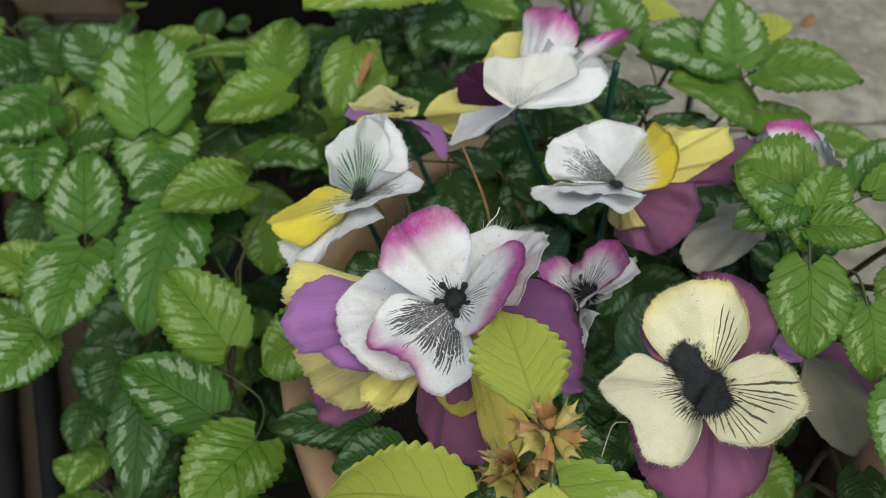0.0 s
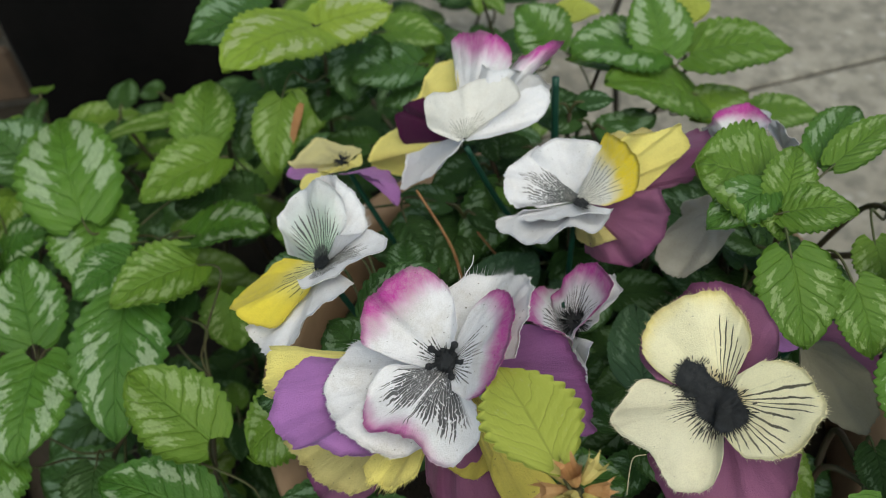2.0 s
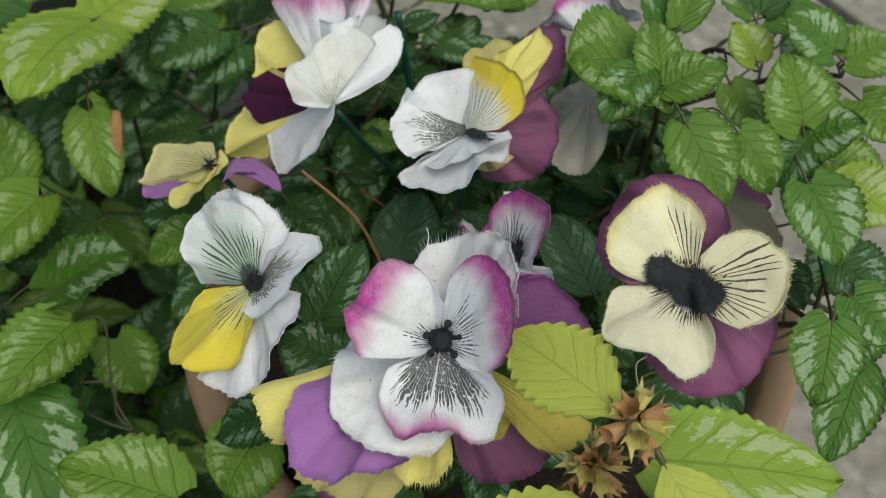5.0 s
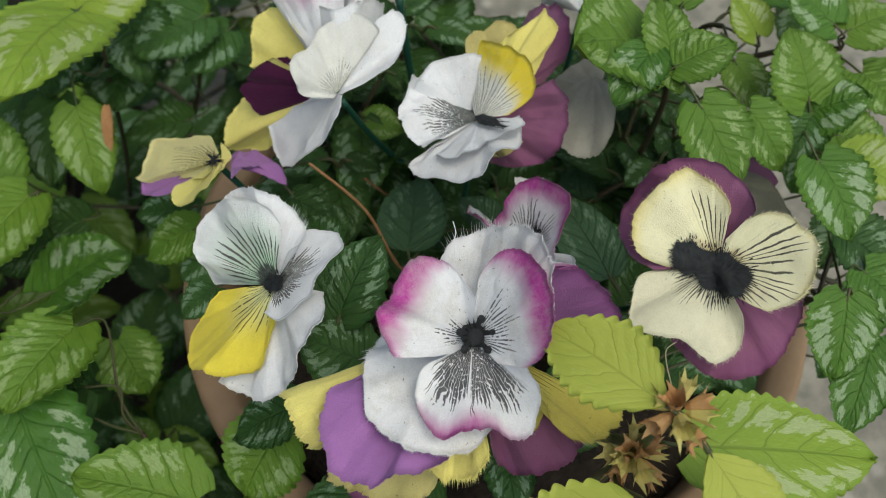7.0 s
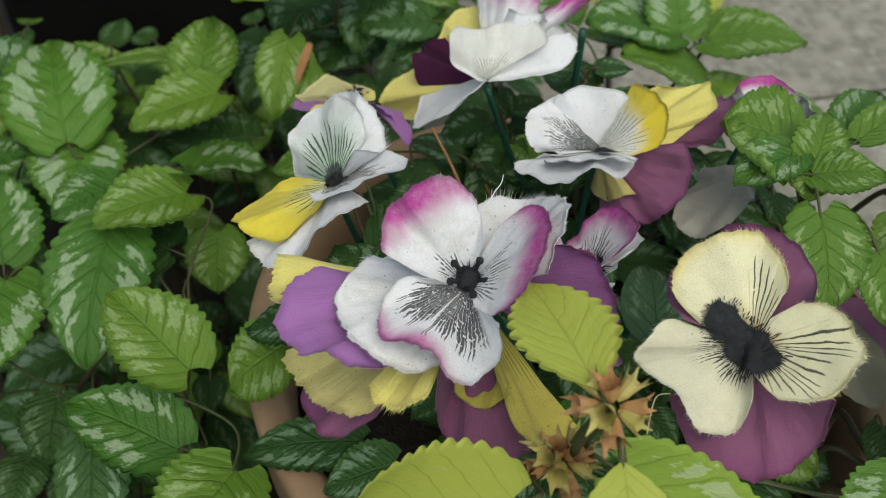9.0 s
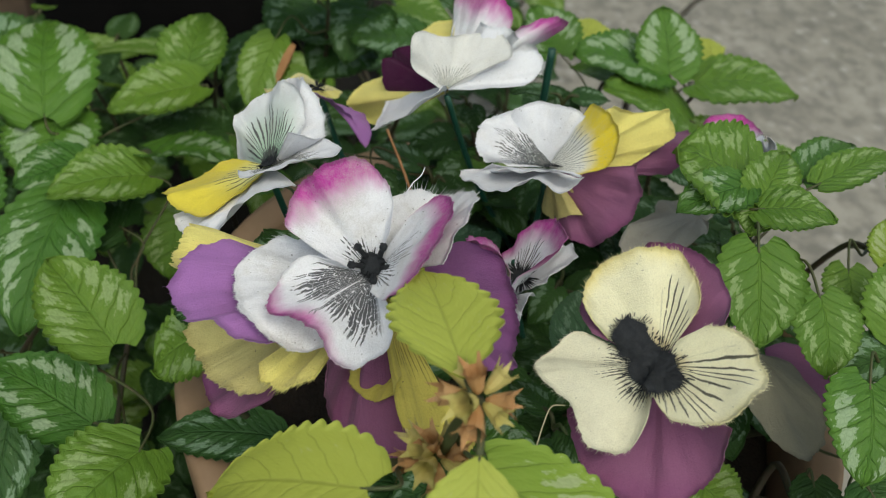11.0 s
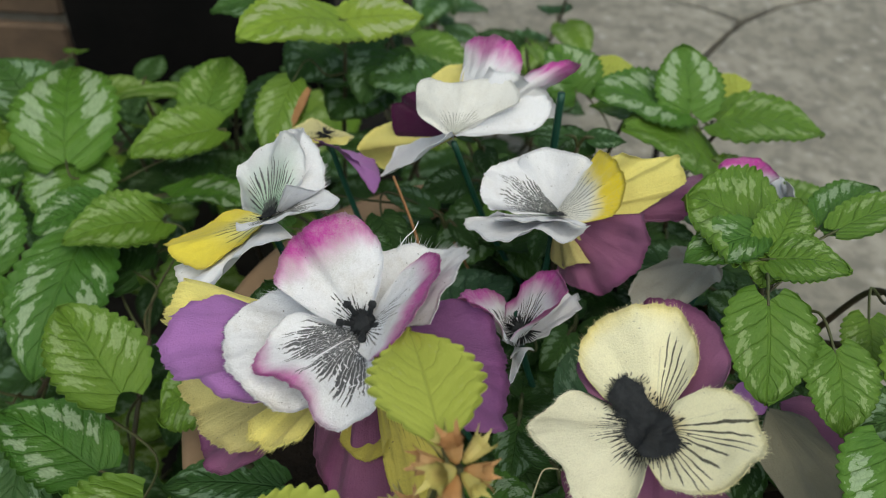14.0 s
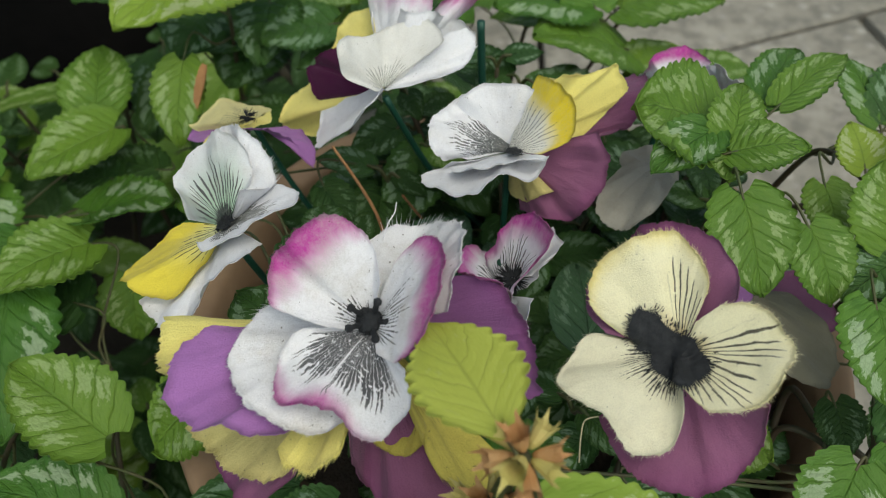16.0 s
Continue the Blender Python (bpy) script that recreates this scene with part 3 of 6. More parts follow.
def clump(label, root, top, pairs, size, kinds, seed, low=0.25):
    """A leafy shoot: a stem with pairs of leaves set crosswise along it."""
    rnd = random.Random(seed)
    plant = thing("archangel_plant", label, "plant", "variegated archangel plants")
    a, b = np.array(root, dtype=float), np.array(top, dtype=float)
    m1 = a * 0.66 + b * 0.34 + np.array([rnd.uniform(-0.02, 0.02), rnd.uniform(-0.02, 0.02), 0.0])
    m2 = a * 0.33 + b * 0.67 + np.array([rnd.uniform(-0.02, 0.02), rnd.uniform(-0.02, 0.02), 0.005])
    pts = [a, m1, m2, b]
    tube("stem", plant, pts, 0.0019, 0.0011, stalk_dark, 7)
    turn = rnd.uniform(0, 3.14)
    for i in range(pairs):
        s = low + (1 - low) * (i + 1) / pairs
        seg = min(2, int(s * 3))
        f = s * 3 - seg
        p = pts[seg] * (1 - f) + pts[seg + 1] * f
        turn += math.pi / 2 + rnd.uniform(-0.3, 0.3)
        for e in (0, math.pi):
            ang = turn + e + rnd.uniform(-0.35, 0.35)
            d = np.array([math.cos(ang), math.sin(ang), rnd.uniform(-0.45, 0.15)])
            d /= np.linalg.norm(d)
            length = size * rnd.uniform(0.75, 1.25) * (0.6 if i == pairs - 1 else 1.0)
            st = p + d * length * 0.28 + np.array([0, 0, 0.006])
            tip = st + d * length
            nrm = np.array([rnd.uniform(-0.35, 0.35), rnd.uniform(-0.5, 0.2), 1.0])
            counter[0] += 1
            ob = blade("leaf", plant, st, tip, nrm, length * rnd.uniform(0.66, 0.84), rnd.choice(kinds), leaf_width, 40, 8, bend=rnd.uniform(0.02, 0.1), fold=rnd.uniform(0, 0.15), ruffle=0.03,
                  waves=4, teeth=9, tooth=0.046, heart=0.14, seed=counter[0], thick=0.0005, tipcurl=rnd.uniform(-0.2, 0.0))
            tube("leaf_stalk", ob, [p, p * 0.5 + st * 0.5 + np.array([0, 0, 0.003]), st + d * 0.002], 0.0010, 0.0008, stalk_green, 5)
    return plant


# ---- ground, paving, pot, back wall ----
def box(name, lo, hi, material, parent=None, bevel=0.002, label="", jitter=0.0, rnd=random):
    bm = bmesh.new()
    bmesh.ops.create_cube(bm, size=1.0)
    for v in bm.verts:
        v.co = Vector([(lo[i] + hi[i]) / 2 + v.co[i] * (hi[i] - lo[i]) + (rnd.uniform(-jitter, jitter) if jitter else 0) for i in range(3)])
    if bevel:
        bmesh.ops.bevel(bm, geom=bm.edges[:], offset=bevel, segments=1, affect="EDGES", profile=0.5)
    me = bpy.data.meshes.new(name)
    bm.to_mesh(me)
    bm.free()
    me.materials.append(material)
    ob = new(name, me)
    if parent is not None:
        ob.parent = parent
    if label:
        tagged(ob, label)
    return ob


def ground_height(x, y):
    return -0.004 - 0.016 + 0.006 * noise.noise(Vector((x * 9, y * 9, 0.3)))


gs = [-60, -20, -6, -2.5] + [round(-1.2 + 0.06 * i, 3) for i in range(49)] + [2.6, 6, 20, 60]
gv = [(x, y + 0.4, ground_height(x, y) if abs(x) < 2.5 and abs(y) < 2.5 else -0.02) for y in gs for x in gs]
ng = len(gs)
ground = mesh_object("ground", gv, [(j * ng + i, j * ng + i + 1, (j + 1) * ng + i + 1, (j + 1) * ng + i) for j in range(ng - 1) for i in range(ng - 1)], ground_soil)
tagged(ground, "dark bare garden soil under the plants", "ground", kind="structure")


def slab(points, z=0.0, depth=0.045):
    """A paving stone with worn, rounded edges from its outline."""
    bm = bmesh.new()
    f = bm.faces.new([bm.verts.new((x, y, z)) for x, y in points])
    bmesh.ops.recalc_face_normals(bm, faces=[f])
    if f.normal.z < 0:
        f.normal_flip()
    r = bmesh.ops.extrude_face_region(bm, geom=[f])
    for v in r["geom"]:
        if isinstance(v, bmesh.types.BMVert):
            v.co.z -= depth
    for v in bm.verts:
        v.co.z += 0.0
    bmesh.ops.recalc_face_normals(bm, faces=bm.faces[:])
    rim = [e for e in bm.edges if all(abs(v.co.z - z) < 1e-6 for v in e.verts)]
    bmesh.ops.bevel(bm, geom=rim, offset=0.0022, segments=2, affect="EDGES", profile=0.5)
    me = bpy.data.meshes.new("paving_stone")
    bm.to_mesh(me)
    bm.free()
    me.materials.append(paving)
    ob = new("paving_stone", me)
    ob.parent = pavement
    return ob


pavement = tagged(new("pavement"), "grey weathered concrete paving stones with dark open joints", "paving", kind="structure")


def joint_y(x):
    return 0.600 + 0.112 * x


# the stone with the rounded corner, its neighbours and those nearer the pot
slab([(0.262, joint_y(0.262) + 0.003), (1.3, joint_y(1.3) + 0.003), (1.3, 1.150)] + [(0.80, 1.128)] + [(0.686, 1.108), (0.587, 1.078), (0.506, 1.039), (0.449, 0.994), (0.424, 0.966), (0.399, 0.932), (0.352, 0.868), (0.312, 0.798)])
slab([(0.03, joint_y(0.03) + 0.003), (0.256, joint_y(0.256) + 0.003), (0.305, 0.799), (0.346, 0.872), (0.393, 0.937), (0.441, 0.998), (0.403, 1.023), (0.346, 1.050), (0.06, 1.124)])
slab([(0.06, 1.130), (0.348, 1.056), (0.405, 1.030), (0.446, 1.005), (0.503, 1.046), (0.585, 1.085), (0.685, 1.115), (0.80, 1.135), (1.3, 1.162), (1.3, 2.2), (0.06, 2.2)])
slab([(1.312, joint_y(1.312) + 0.003), (2.6, joint_y(2.6)), (2.6, 2.2), (1.312, 2.2)])
slab([(0.03, 0.02), (0.62, -0.02), (0.62, joint_y(0.62) - 0.003), (0.03, joint_y(0.03) - 0.003)])
slab([(0.632, -0.02), (2.6, -0.05), (2.6, joint_y(2.6) - 0.012), (0.632, joint_y(0.632) - 0.003)])
slab([(0.03, 0.006), (0.62, -0.034), (0.62, -0.9), (0.03, -0.9)])
slab([(0.632, -0.034), (2.6, -0.064), (2.6, -0.9), (0.632, -0.9)])


def revolve(name, profile, centre, material, parent=None, sides=72, wobble=0.0, label=""):
    verts, faces = [], []
    for r, z in profile:
        for k in range(sides):
            a = 2 * math.pi * k / sides
            rr = r * (1 + wobble * noise.noise(Vector((math.cos(a) * 2, math.sin(a) * 2, z * 20))))
            verts.append((centre[0] + rr * math.cos(a), centre[1] + rr * math.sin(a), z))
    for i in range(len(profile) - 1):
        for k in range(sides):
            a, e = i * sides + k, i * sides + (k + 1) % sides
            faces.append((a, e, e + sides, a + sides))
    return mesh_object(name, verts, faces, material, parent, label=label)


PX, PY, PR, PZ = 0.080, 0.229, 0.145, 0.238
pot = thing("plant_pot", "weathered clay-coloured round plant pot standing on paving", "plant pot")
revolve("pot_wall", [(0.0, 0.004), (0.092, 0.004), (0.097, 0.0), (0.102, 0.004), (0.124, 0.150), (0.131, 0.192), (0.133, 0.1965)], (PX, PY), pot_clay, pot, wobble=0.004)
revolve("rim", [(0.1320, 0.1960), (0.1415, 0.197), (0.1435, 0.200), (PR, 0.232), (PR - 0.001, PZ - 0.001), (PR - 0.004, PZ), (PR - 0.013, PZ - 0.001), (PR - 0.016, PZ - 0.004), (PR - 0.020, 0.205), (0.121, 0.180), (0.112, 0.140)],
        (PX, PY), pot_clay, pot, wobble=0.004, label="thick rolled rim of the pot")
soil = revolve("potting_soil", [(0.1215, 0.190), (0.1235, 0.205), (0.118, 0.209), (0.09, 0.212), (0.06, 0.213), (0.03, 0.214), (0.001, 0.213)], (PX, PY), soil_dark, None, 60, 0.02)
tagged(soil, "dark potting soil filling the pot", "soil")

# brick wall, black panel in place of deep shade, and iron bars beyond the bed
wall = tagged(new("wall_brick"), "old red-brown brick wall with pale mortar joints", "wall", kind="structure")
box("mortar_bed", (-1.3, 0.805, -0.02), (-0.325, 1.00, 1.2), mortar, wall, 0)
# an added flat panel: its black stands in for the unlit gap
tagged(box("wall_shade_panel", (-0.290, 0.72, -0.02), (-0.05, 0.77, 1.2), shade_black, None, 0.002), "black panel standing in for the deep shade behind the plants", "wall", kind="structure")
course = 0
while course < 9:
    for i in range(5):
        x1 = -0.325 - 0.225 * i - (0.1125 if course % 2 else 0.0)
        x0, x1 = max(x1 - 0.215, -1.29), min(x1, -0.327)
        z0 = -0.01 + 0.075 * course
        box("brick", (x0, 0.798 + 0.003 * ((i * 5 + course * 3) % 3), z0), (x1, 0.83, z0 + 0.065), brick_red, wall, 0.004)
    if course % 2:
        box("brick", (-0.4275, 0.799, -0.01 + 0.075 * course), (-0.327, 0.83, 0.055 + 0.075 * course), brick_red, wall, 0.004)
    course += 1
for i in range(5):
    edging = box("brick", (-0.05, -0.105, -0.06), (0.05, 0.105, -0.006), brick_dark, None, 0.004)
    edging.matrix_world = pose(-0.262 - 0.37 * (0.12 + 0.22 * i - 0.245), 0.12 + 0.22 * i, 0.0, 0, 0, 20.3)
    tagged(edging, "worn red brick laid flat as bed edging", "brick", "bricks edging the bed")
for dx in (0.0, 0.031):
    iron = thing("iron_bar", "black painted iron bar lying beside the bed", "iron bar", "iron bars beside the bed")
    tube("bar", iron, [(-0.224 + dx, 0.10, 0.004), (-0.298 + dx, 0.30, 0.004), (-0.391 + dx, 0.55, 0.004), (-0.483 + dx, 0.80, 0.004)], 0.0085, 0.0085, black_iron, 14)

# ---- artificial pansies ----
def centre(flower, at, up, size, horns=5, hairs=0, disc=0.01, label="black flocked flower centre"):
    """A knob of short dark stamens."""
    rnd = random.Random(int(size * 1e6))
    bm = bmesh.new()
    z = Vector(up).normalized()
    x = z.orthogonal().normalized()
    y = z.cross(x)
    bmesh.ops.create_icosphere(bm, subdivisions=2, radius=size * 0.55)
    for v in bm.verts:
        v.co *= 1 + 0.25 * noise.noise(v.co / size * 2.5)
        v.co.z *= 0.7
    for i in range(horns):
        a = 2 * math.pi * i / horns + rnd.uniform(-0.2, 0.2)
        tip = Vector((math.cos(a) * size * 0.75, math.sin(a) * size * 0.75, size * rnd.uniform(0.55, 0.95)))
        root = Vector((math.cos(a) * size * 0.25, math.sin(a) * size * 0.25, 0))
        d = (tip - root).normalized()
        r = bmesh.ops.create_cone(bm, cap_ends=True, segments=6, radius1=size * 0.13, radius2=size * 0.10, depth=(tip - root).length, matrix=Matrix.Translation((tip + root) / 2) @ d.to_track_quat("Z", "Y").to_matrix().to_4x4())
        bmesh.ops.create_icosphere(bm, subdivisions=1, radius=size * 0.19, matrix=Matrix.Translation(tip))
    for i in range(hairs):
        a = rnd.uniform(0, 2 * math.pi)
        far = disc * rnd.uniform(0.55, 1.0) ** 0.6
        w = disc * 0.05
        p0 = Vector((math.cos(a) * disc * 0.12, math.sin(a) * disc * 0.12, 0.0010 + rnd.uniform(0, 0.0012)))
        p1 = Vector((math.cos(a) * far, math.sin(a) * far, 0.0014 + far * 0.03))
        o = Vector((-math.sin(a), math.cos(a), 0)) * w
        vs = [bm.verts.new(c) for c in (p0 - o, p0 + o, p1, (p0 + p1) / 2 + Vector((0, 0, 0.0006)))]
        for t in ((0, 1, 3), (1, 2, 3), (2, 0, 3)):
            bm.faces.new([vs[q] for q in t])
    m = Matrix((x, y, z)).transposed().to_4x4()
    m.translation = Vector(at)
    bm.transform(m)
    me = bpy.data.meshes.new("flower_centre")
    bm.to_mesh(me)
    bm.free()
    me.materials.append(ink_felt)
    ob = new("flower_centre", me)
    ob.parent = flower
    return tagged(ob, label)


def throat(flower, at, long, short, seed=1, label="black flocked throat patch"):
    """An irregular patch of black flock with a fringed rim, lying on the flower's petals."""
    rnd = random.Random(seed)
    c = np.array(at)
    a, b = np.array(long) - c, np.array(short) - c
    n = np.cross(a, b)
    n /= np.linalg.norm(n)
    n *= math.copysign(1.0, n[2])
    under = np.concatenate(cloth[flower]) - c
    rise = under @ n
    flat = under - np.outer(rise, n)

    def lay(p, h):
        d = p - c
        near = np.linalg.norm(flat - (d - n * (d @ n)), axis=1) < 0.0016
        return tuple(d - n * (d @ n) + c + n * ((rise[near].max() if near.any() else 0.0) + h))

    sides, rings = 150, 9
    spike = [1 + rnd.uniform(0.03, 0.20) * (1 if k % 2 else -0.6) for k in range(sides)]
    verts, faces = [lay(c, 0.0005)], []
    for i in range(1, rings + 1):
        q = i / rings
        for k in range(sides):
            w = 2 * math.pi * k / sides
            r = q * (1 + 0.10 * math.sin(2 * w + 1.0) + 0.07 * math.sin(5 * w + seed)) * (spike[k] if i == rings else 1)
            p = c + a * math.cos(w) * r + b * math.sin(w) * r
            verts.append(lay(p, 0.0005 - 0.0003 * q ** 4 + 0.0003 * noise.noise(Vector(p * 520.0)) * (1 - q ** 3)))
    for k in range(sides):
        faces.append((0, 1 + k, 1 + (k + 1) % sides))
    for i in range(rings - 1):
        for k in range(sides):
            p, q = 1 + i * sides + k, 1 + i * sides + (k + 1) % sides
            faces.append((p, p + sides, q + sides, q))
    for k in range(75):  # short dashes of flock past the rim
        w = rnd.uniform(0, 2 * math.pi)
        r0 = rnd.uniform(0.90, 1.22)
        r1, d = r0 + rnd.uniform(0.10, 0.26), rnd.uniform(0.014, 0.024)
        o = len(verts)
        for r, e in ((r0, -d), (r0, d), (r1, d * 0.6), (r1, -d * 0.6)):
            verts.append(lay(c + a * math.cos(w + e) * r + b * math.sin(w + e) * r, 0.00025))
        faces.append((o, o + 1, o + 2, o + 3))
    return mesh_object("flower_centre", verts, faces, ink_felt, flower, label=label)


def pansy(label):
    return thing("artificial_pansy", label, "artificial flower", "artificial pansies in the pot")


fa = pansy("worn white cloth pansy with pink edges over violet and yellow petals")
petal(fa, (0.0128, 0.1683, 0.3477), (0.0389, 0.1796, 0.3733), (-0.7233, 0.1351, 0.6771), 0, white_worn, rim=((0.57, -0.59, 0.01), (0.79, -0.50, 0.06), (0.94, -0.38, 0.06), (1.01, -0.20, 0.03), (1.00, 0.00, -0.08), (0.88, 0.25, -0.10), (0.75, 0.44, -0.11), (0.57, 0.51, 0.05), (0.32, 0.40, 0.28)), fray=120, curl=1.5, tuft=(0.28, 0.80, 22, 0.0042))
petal(fa, (0.0126, 0.1678, 0.3485), (-0.0258, 0.1687, 0.3460), (-0.0628, 0.0672, 0.9958), 0, white_worn, rim=((0.19, -0.45, -0.05), (0.43, -0.55, -0.11), (0.63, -0.46, -0.07), (0.81, -0.32, 0.04), (1.00, -0.00, 0.06), (0.99, 0.30, 0.05), (0.84, 0.55, 0.03), (0.56, 0.70, -0.08), (0.16, 0.64, -0.12)), fray=220, tuft=(-0.50, -0.26, 10, 0.0034), curl=1.2)
petal(fa, (0.0125, 0.1674, 0.3490), (-0.0045, 0.1844, 0.3731), (0.1182, -0.7706, 0.6263), 0, white_pink_left, rim=((0.29, -0.28, 0.18), (0.50, -0.44, 0.03), (0.76, -0.44, -0.04), (0.96, -0.30, -0.02), (1.00, 0.00, -0.00), (0.93, 0.22, -0.12), (0.75, 0.45, 0.05), (0.54, 0.39, 0.07), (0.20, 0.21, 0.08)), fray=40, curl=1.2)
petal(fa, (0.0125, 0.1673, 0.3493), (0.0294, 0.1559, 0.3798), (-0.8247, 0.1952, 0.5308), 0, white_pink_right, rim=((0.23, -0.30, 0.03), (0.48, -0.44, 0.02), (0.75, -0.39, -0.00), (0.93, -0.19, -0.02), (1.00, 0.00, 0.02), (0.93, 0.27, -0.04), (0.72, 0.47, -0.02), (0.44, 0.44, 0.05), (0.20, 0.25, 0.05)), fray=40, curl=1.9)
petal(fa, (0.0124, 0.1671, 0.3495), (-0.0088, 0.1438, 0.3544), (0.1946, 0.0294, 0.9804), 0, white_pink_ink, rim=((0.29, -0.22, 0.12), (0.48, -0.46, 0.08), (0.73, -0.45, -0.07), (1.05, -0.25, -0.04), (1.00, 0.00, 0.04), (0.94, 0.22, 0.03), (0.90, 0.58, -0.11), (0.52, 0.67, -0.03), (0.35, 0.50, 0.19)), fray=40, curl=1.7)
petal(fa, (0.0153, 0.1758, 0.3364), (-0.0430, 0.1575, 0.3494), (0.2079, 0.0348, 0.9775), 0, violet_cloth, rim=((0.56, -0.22, 0.01), (0.68, -0.30, -0.00), (0.85, -0.23, 0.03), (0.96, -0.12, 0.01), (1.00, 0.00, -0.05), (0.94, 0.15, -0.03), (0.86, 0.21, 0.03), (0.73, 0.31, -0.01), (0.59, 0.37, 0.04)), fray=14, curl=1.2)
petal(fa, (0.0133, 0.1698, 0.3454), (0.0510, 0.1531, 0.3601), (-0.5072, -0.5860, 0.6319), 0, plum_violet, rim=((0.81, -0.53, 0.02), (1.02, -0.50, -0.01), (1.04, -0.35, -0.02), (1.03, -0.14, -0.00), (1.00, -0.00, 0.03), (0.92, 0.17, 0.03), (0.74, 0.27, 0.00), (0.54, 0.26, -0.01), (0.41, 0.08, -0.05)), fray=12, curl=1.2)
petal(fa, (0.0139, 0.1714, 0.3429), (0.0065, 0.1295, 0.3177), (0.0562, -0.5214, 0.8515), 0, purple_cloth, rim=((0.57, -0.19, 0.19), (0.68, -0.18, 0.10), (0.79, -0.15, 0.00), (0.88, -0.09, -0.15), (1.00, 0.00, -0.17), (1.01, 0.05, -0.03), (1.04, 0.19, 0.04), (1.02, 0.32, 0.06), (0.97, 0.44, 0.04)), fray=12, curl=1.2)
petal(fa, (0.0157, 0.1769, 0.3348), (-0.0438, 0.1869, 0.3424), (0.1669, 0.2669, 0.9492), 0, yellow_plain, rim=((0.72, -0.03, -0.04), (0.79, -0.06, -0.03), (0.87, -0.07, -0.02), (0.98, -0.07, 0.01), (1.00, -0.00, 0.05), (1.00, 0.10, 0.03), (1.01, 0.17, -0.01), (1.00, 0.25, -0.01), (0.96, 0.34, -0.01)), fray=12, curl=1.2)
petal(fa, (0.0150, 0.1747, 0.3380), (-0.0339, 0.1510, 0.3157), (-0.3070, -0.2356, 0.9221), 0, yellow_old, rim=((0.98, -0.35, 0.06), (1.03, -0.30, 0.02), (1.03, -0.22, -0.07), (1.02, -0.11, -0.04), (1.00, 0.00, -0.02), (0.95, 0.09, 0.02), (0.88, 0.18, 0.04), (0.80, 0.21, 0.01), (0.73, 0.17, -0.02)), fray=60, curl=1.2)
petal(fa, (0.0148, 0.1742, 0.3389), (-0.0091, 0.1366, 0.3337), (-0.3091, 0.0660, 0.9488), 0, yellow_plain, rim=((0.93, -0.32, 0.03), (1.01, -0.24, 0.01), (1.00, -0.18, -0.04), (1.01, -0.08, -0.02), (1.00, 0.00, 0.03), (0.91, 0.08, 0.02), (0.85, 0.09, 0.00), (0.78, 0.08, 0.00), (0.72, -0.04, -0.04)), fray=110, curl=1.2, fringe=0.0018, tuft=(-0.5, 0.5, 14, 0.0034))
petal(fa, (-0.0091, 0.1618, 0.3200), (-0.0386, 0.1574, 0.3000), (-0.5508, -0.0836, 0.8304), 0.0283, purple_cloth, fray=10)
petal(fa, (0.0139, 0.1714, 0.3429), (0.0246, 0.1262, 0.3283), (0.3514, -0.2117, 0.9120), 0, yellow_ink, rim=((0.58, 0.16, -0.12), (0.68, -0.02, 0.03), (0.77, -0.05, 0.00), (0.89, -0.04, -0.01), (1.00, -0.00, 0.00), (1.06, 0.07, 0.01), (1.11, 0.17, -0.02), (1.14, 0.30, 0.01), (1.12, 0.39, 0.05)), fray=70, tuft=(-0.2, 0.7, 24, 0.0030), curl=1.2)
petal(fa, (0.0221, 0.1499, 0.3300), (0.0092, 0.1434, 0.3250), (-0.2927, -0.1491, 0.9445), 0.0164, yellow_ink, fray=30)
centre(fa, (0.0124, 0.1668, 0.3530), (-0.2, -0.5, 0.85), .0072, 5, 30, 0.0065)
flower_stem(fa, (0.0135, 0.1664, 0.3450), (0.0800, 0.2000, 0.1880), (0.0000, 0.0100, 0.0000))

fe = pansy("cream cloth pansy with black throat over plum petals")
petal(fe, (0.0953, 0.1422, 0.3419), (0.0964, 0.1762, 0.3583), (-0.5319, -0.3547, 0.7689), 0, purple_cloth, rim=((0.27, -0.52, 0.16), (0.49, -0.56, 0.05), (0.80, -0.43, -0.00), (0.95, -0.22, -0.00), (1.00, 0.00, 0.01), (0.90, 0.30, -0.17), (0.70, 0.55, -0.05), (0.45, 0.57, 0.16), (0.25, 0.46, 0.21)), fray=30, curl=1.2)
petal(fe, (0.0954, 0.1423, 0.3418), (0.0872, 0.1076, 0.3257), (-0.3471, -0.3244, 0.8799), 0, purple_cloth, rim=((0.44, -0.60, 0.10), (0.64, -0.53, 0.05), (0.84, -0.41, 0.04), (0.94, -0.24, 0.02), (1.00, 0.00, -0.11), (0.96, 0.18, -0.08), (0.83, 0.37, -0.10), (0.64, 0.50, 0.01), (0.42, 0.53, 0.30)), fray=30, curl=1.2)
petal(fe, (0.0942, 0.1412, 0.3439), (0.0675, 0.1307, 0.3390), (-0.1547, -0.0622, 0.9860), 0, cream_low, rim=((0.24, -0.43, -0.06), (0.52, -0.69, 0.01), (0.92, -0.61, -0.06), (1.13, -0.42, 0.06), (1.00, 0.00, 0.04), (1.03, 0.41, -0.02), (0.75, 0.61, -0.12), (0.45, 0.49, 0.09), (0.26, 0.24, 0.04)), fray=120, curl=1.2, fringe=0.0017)
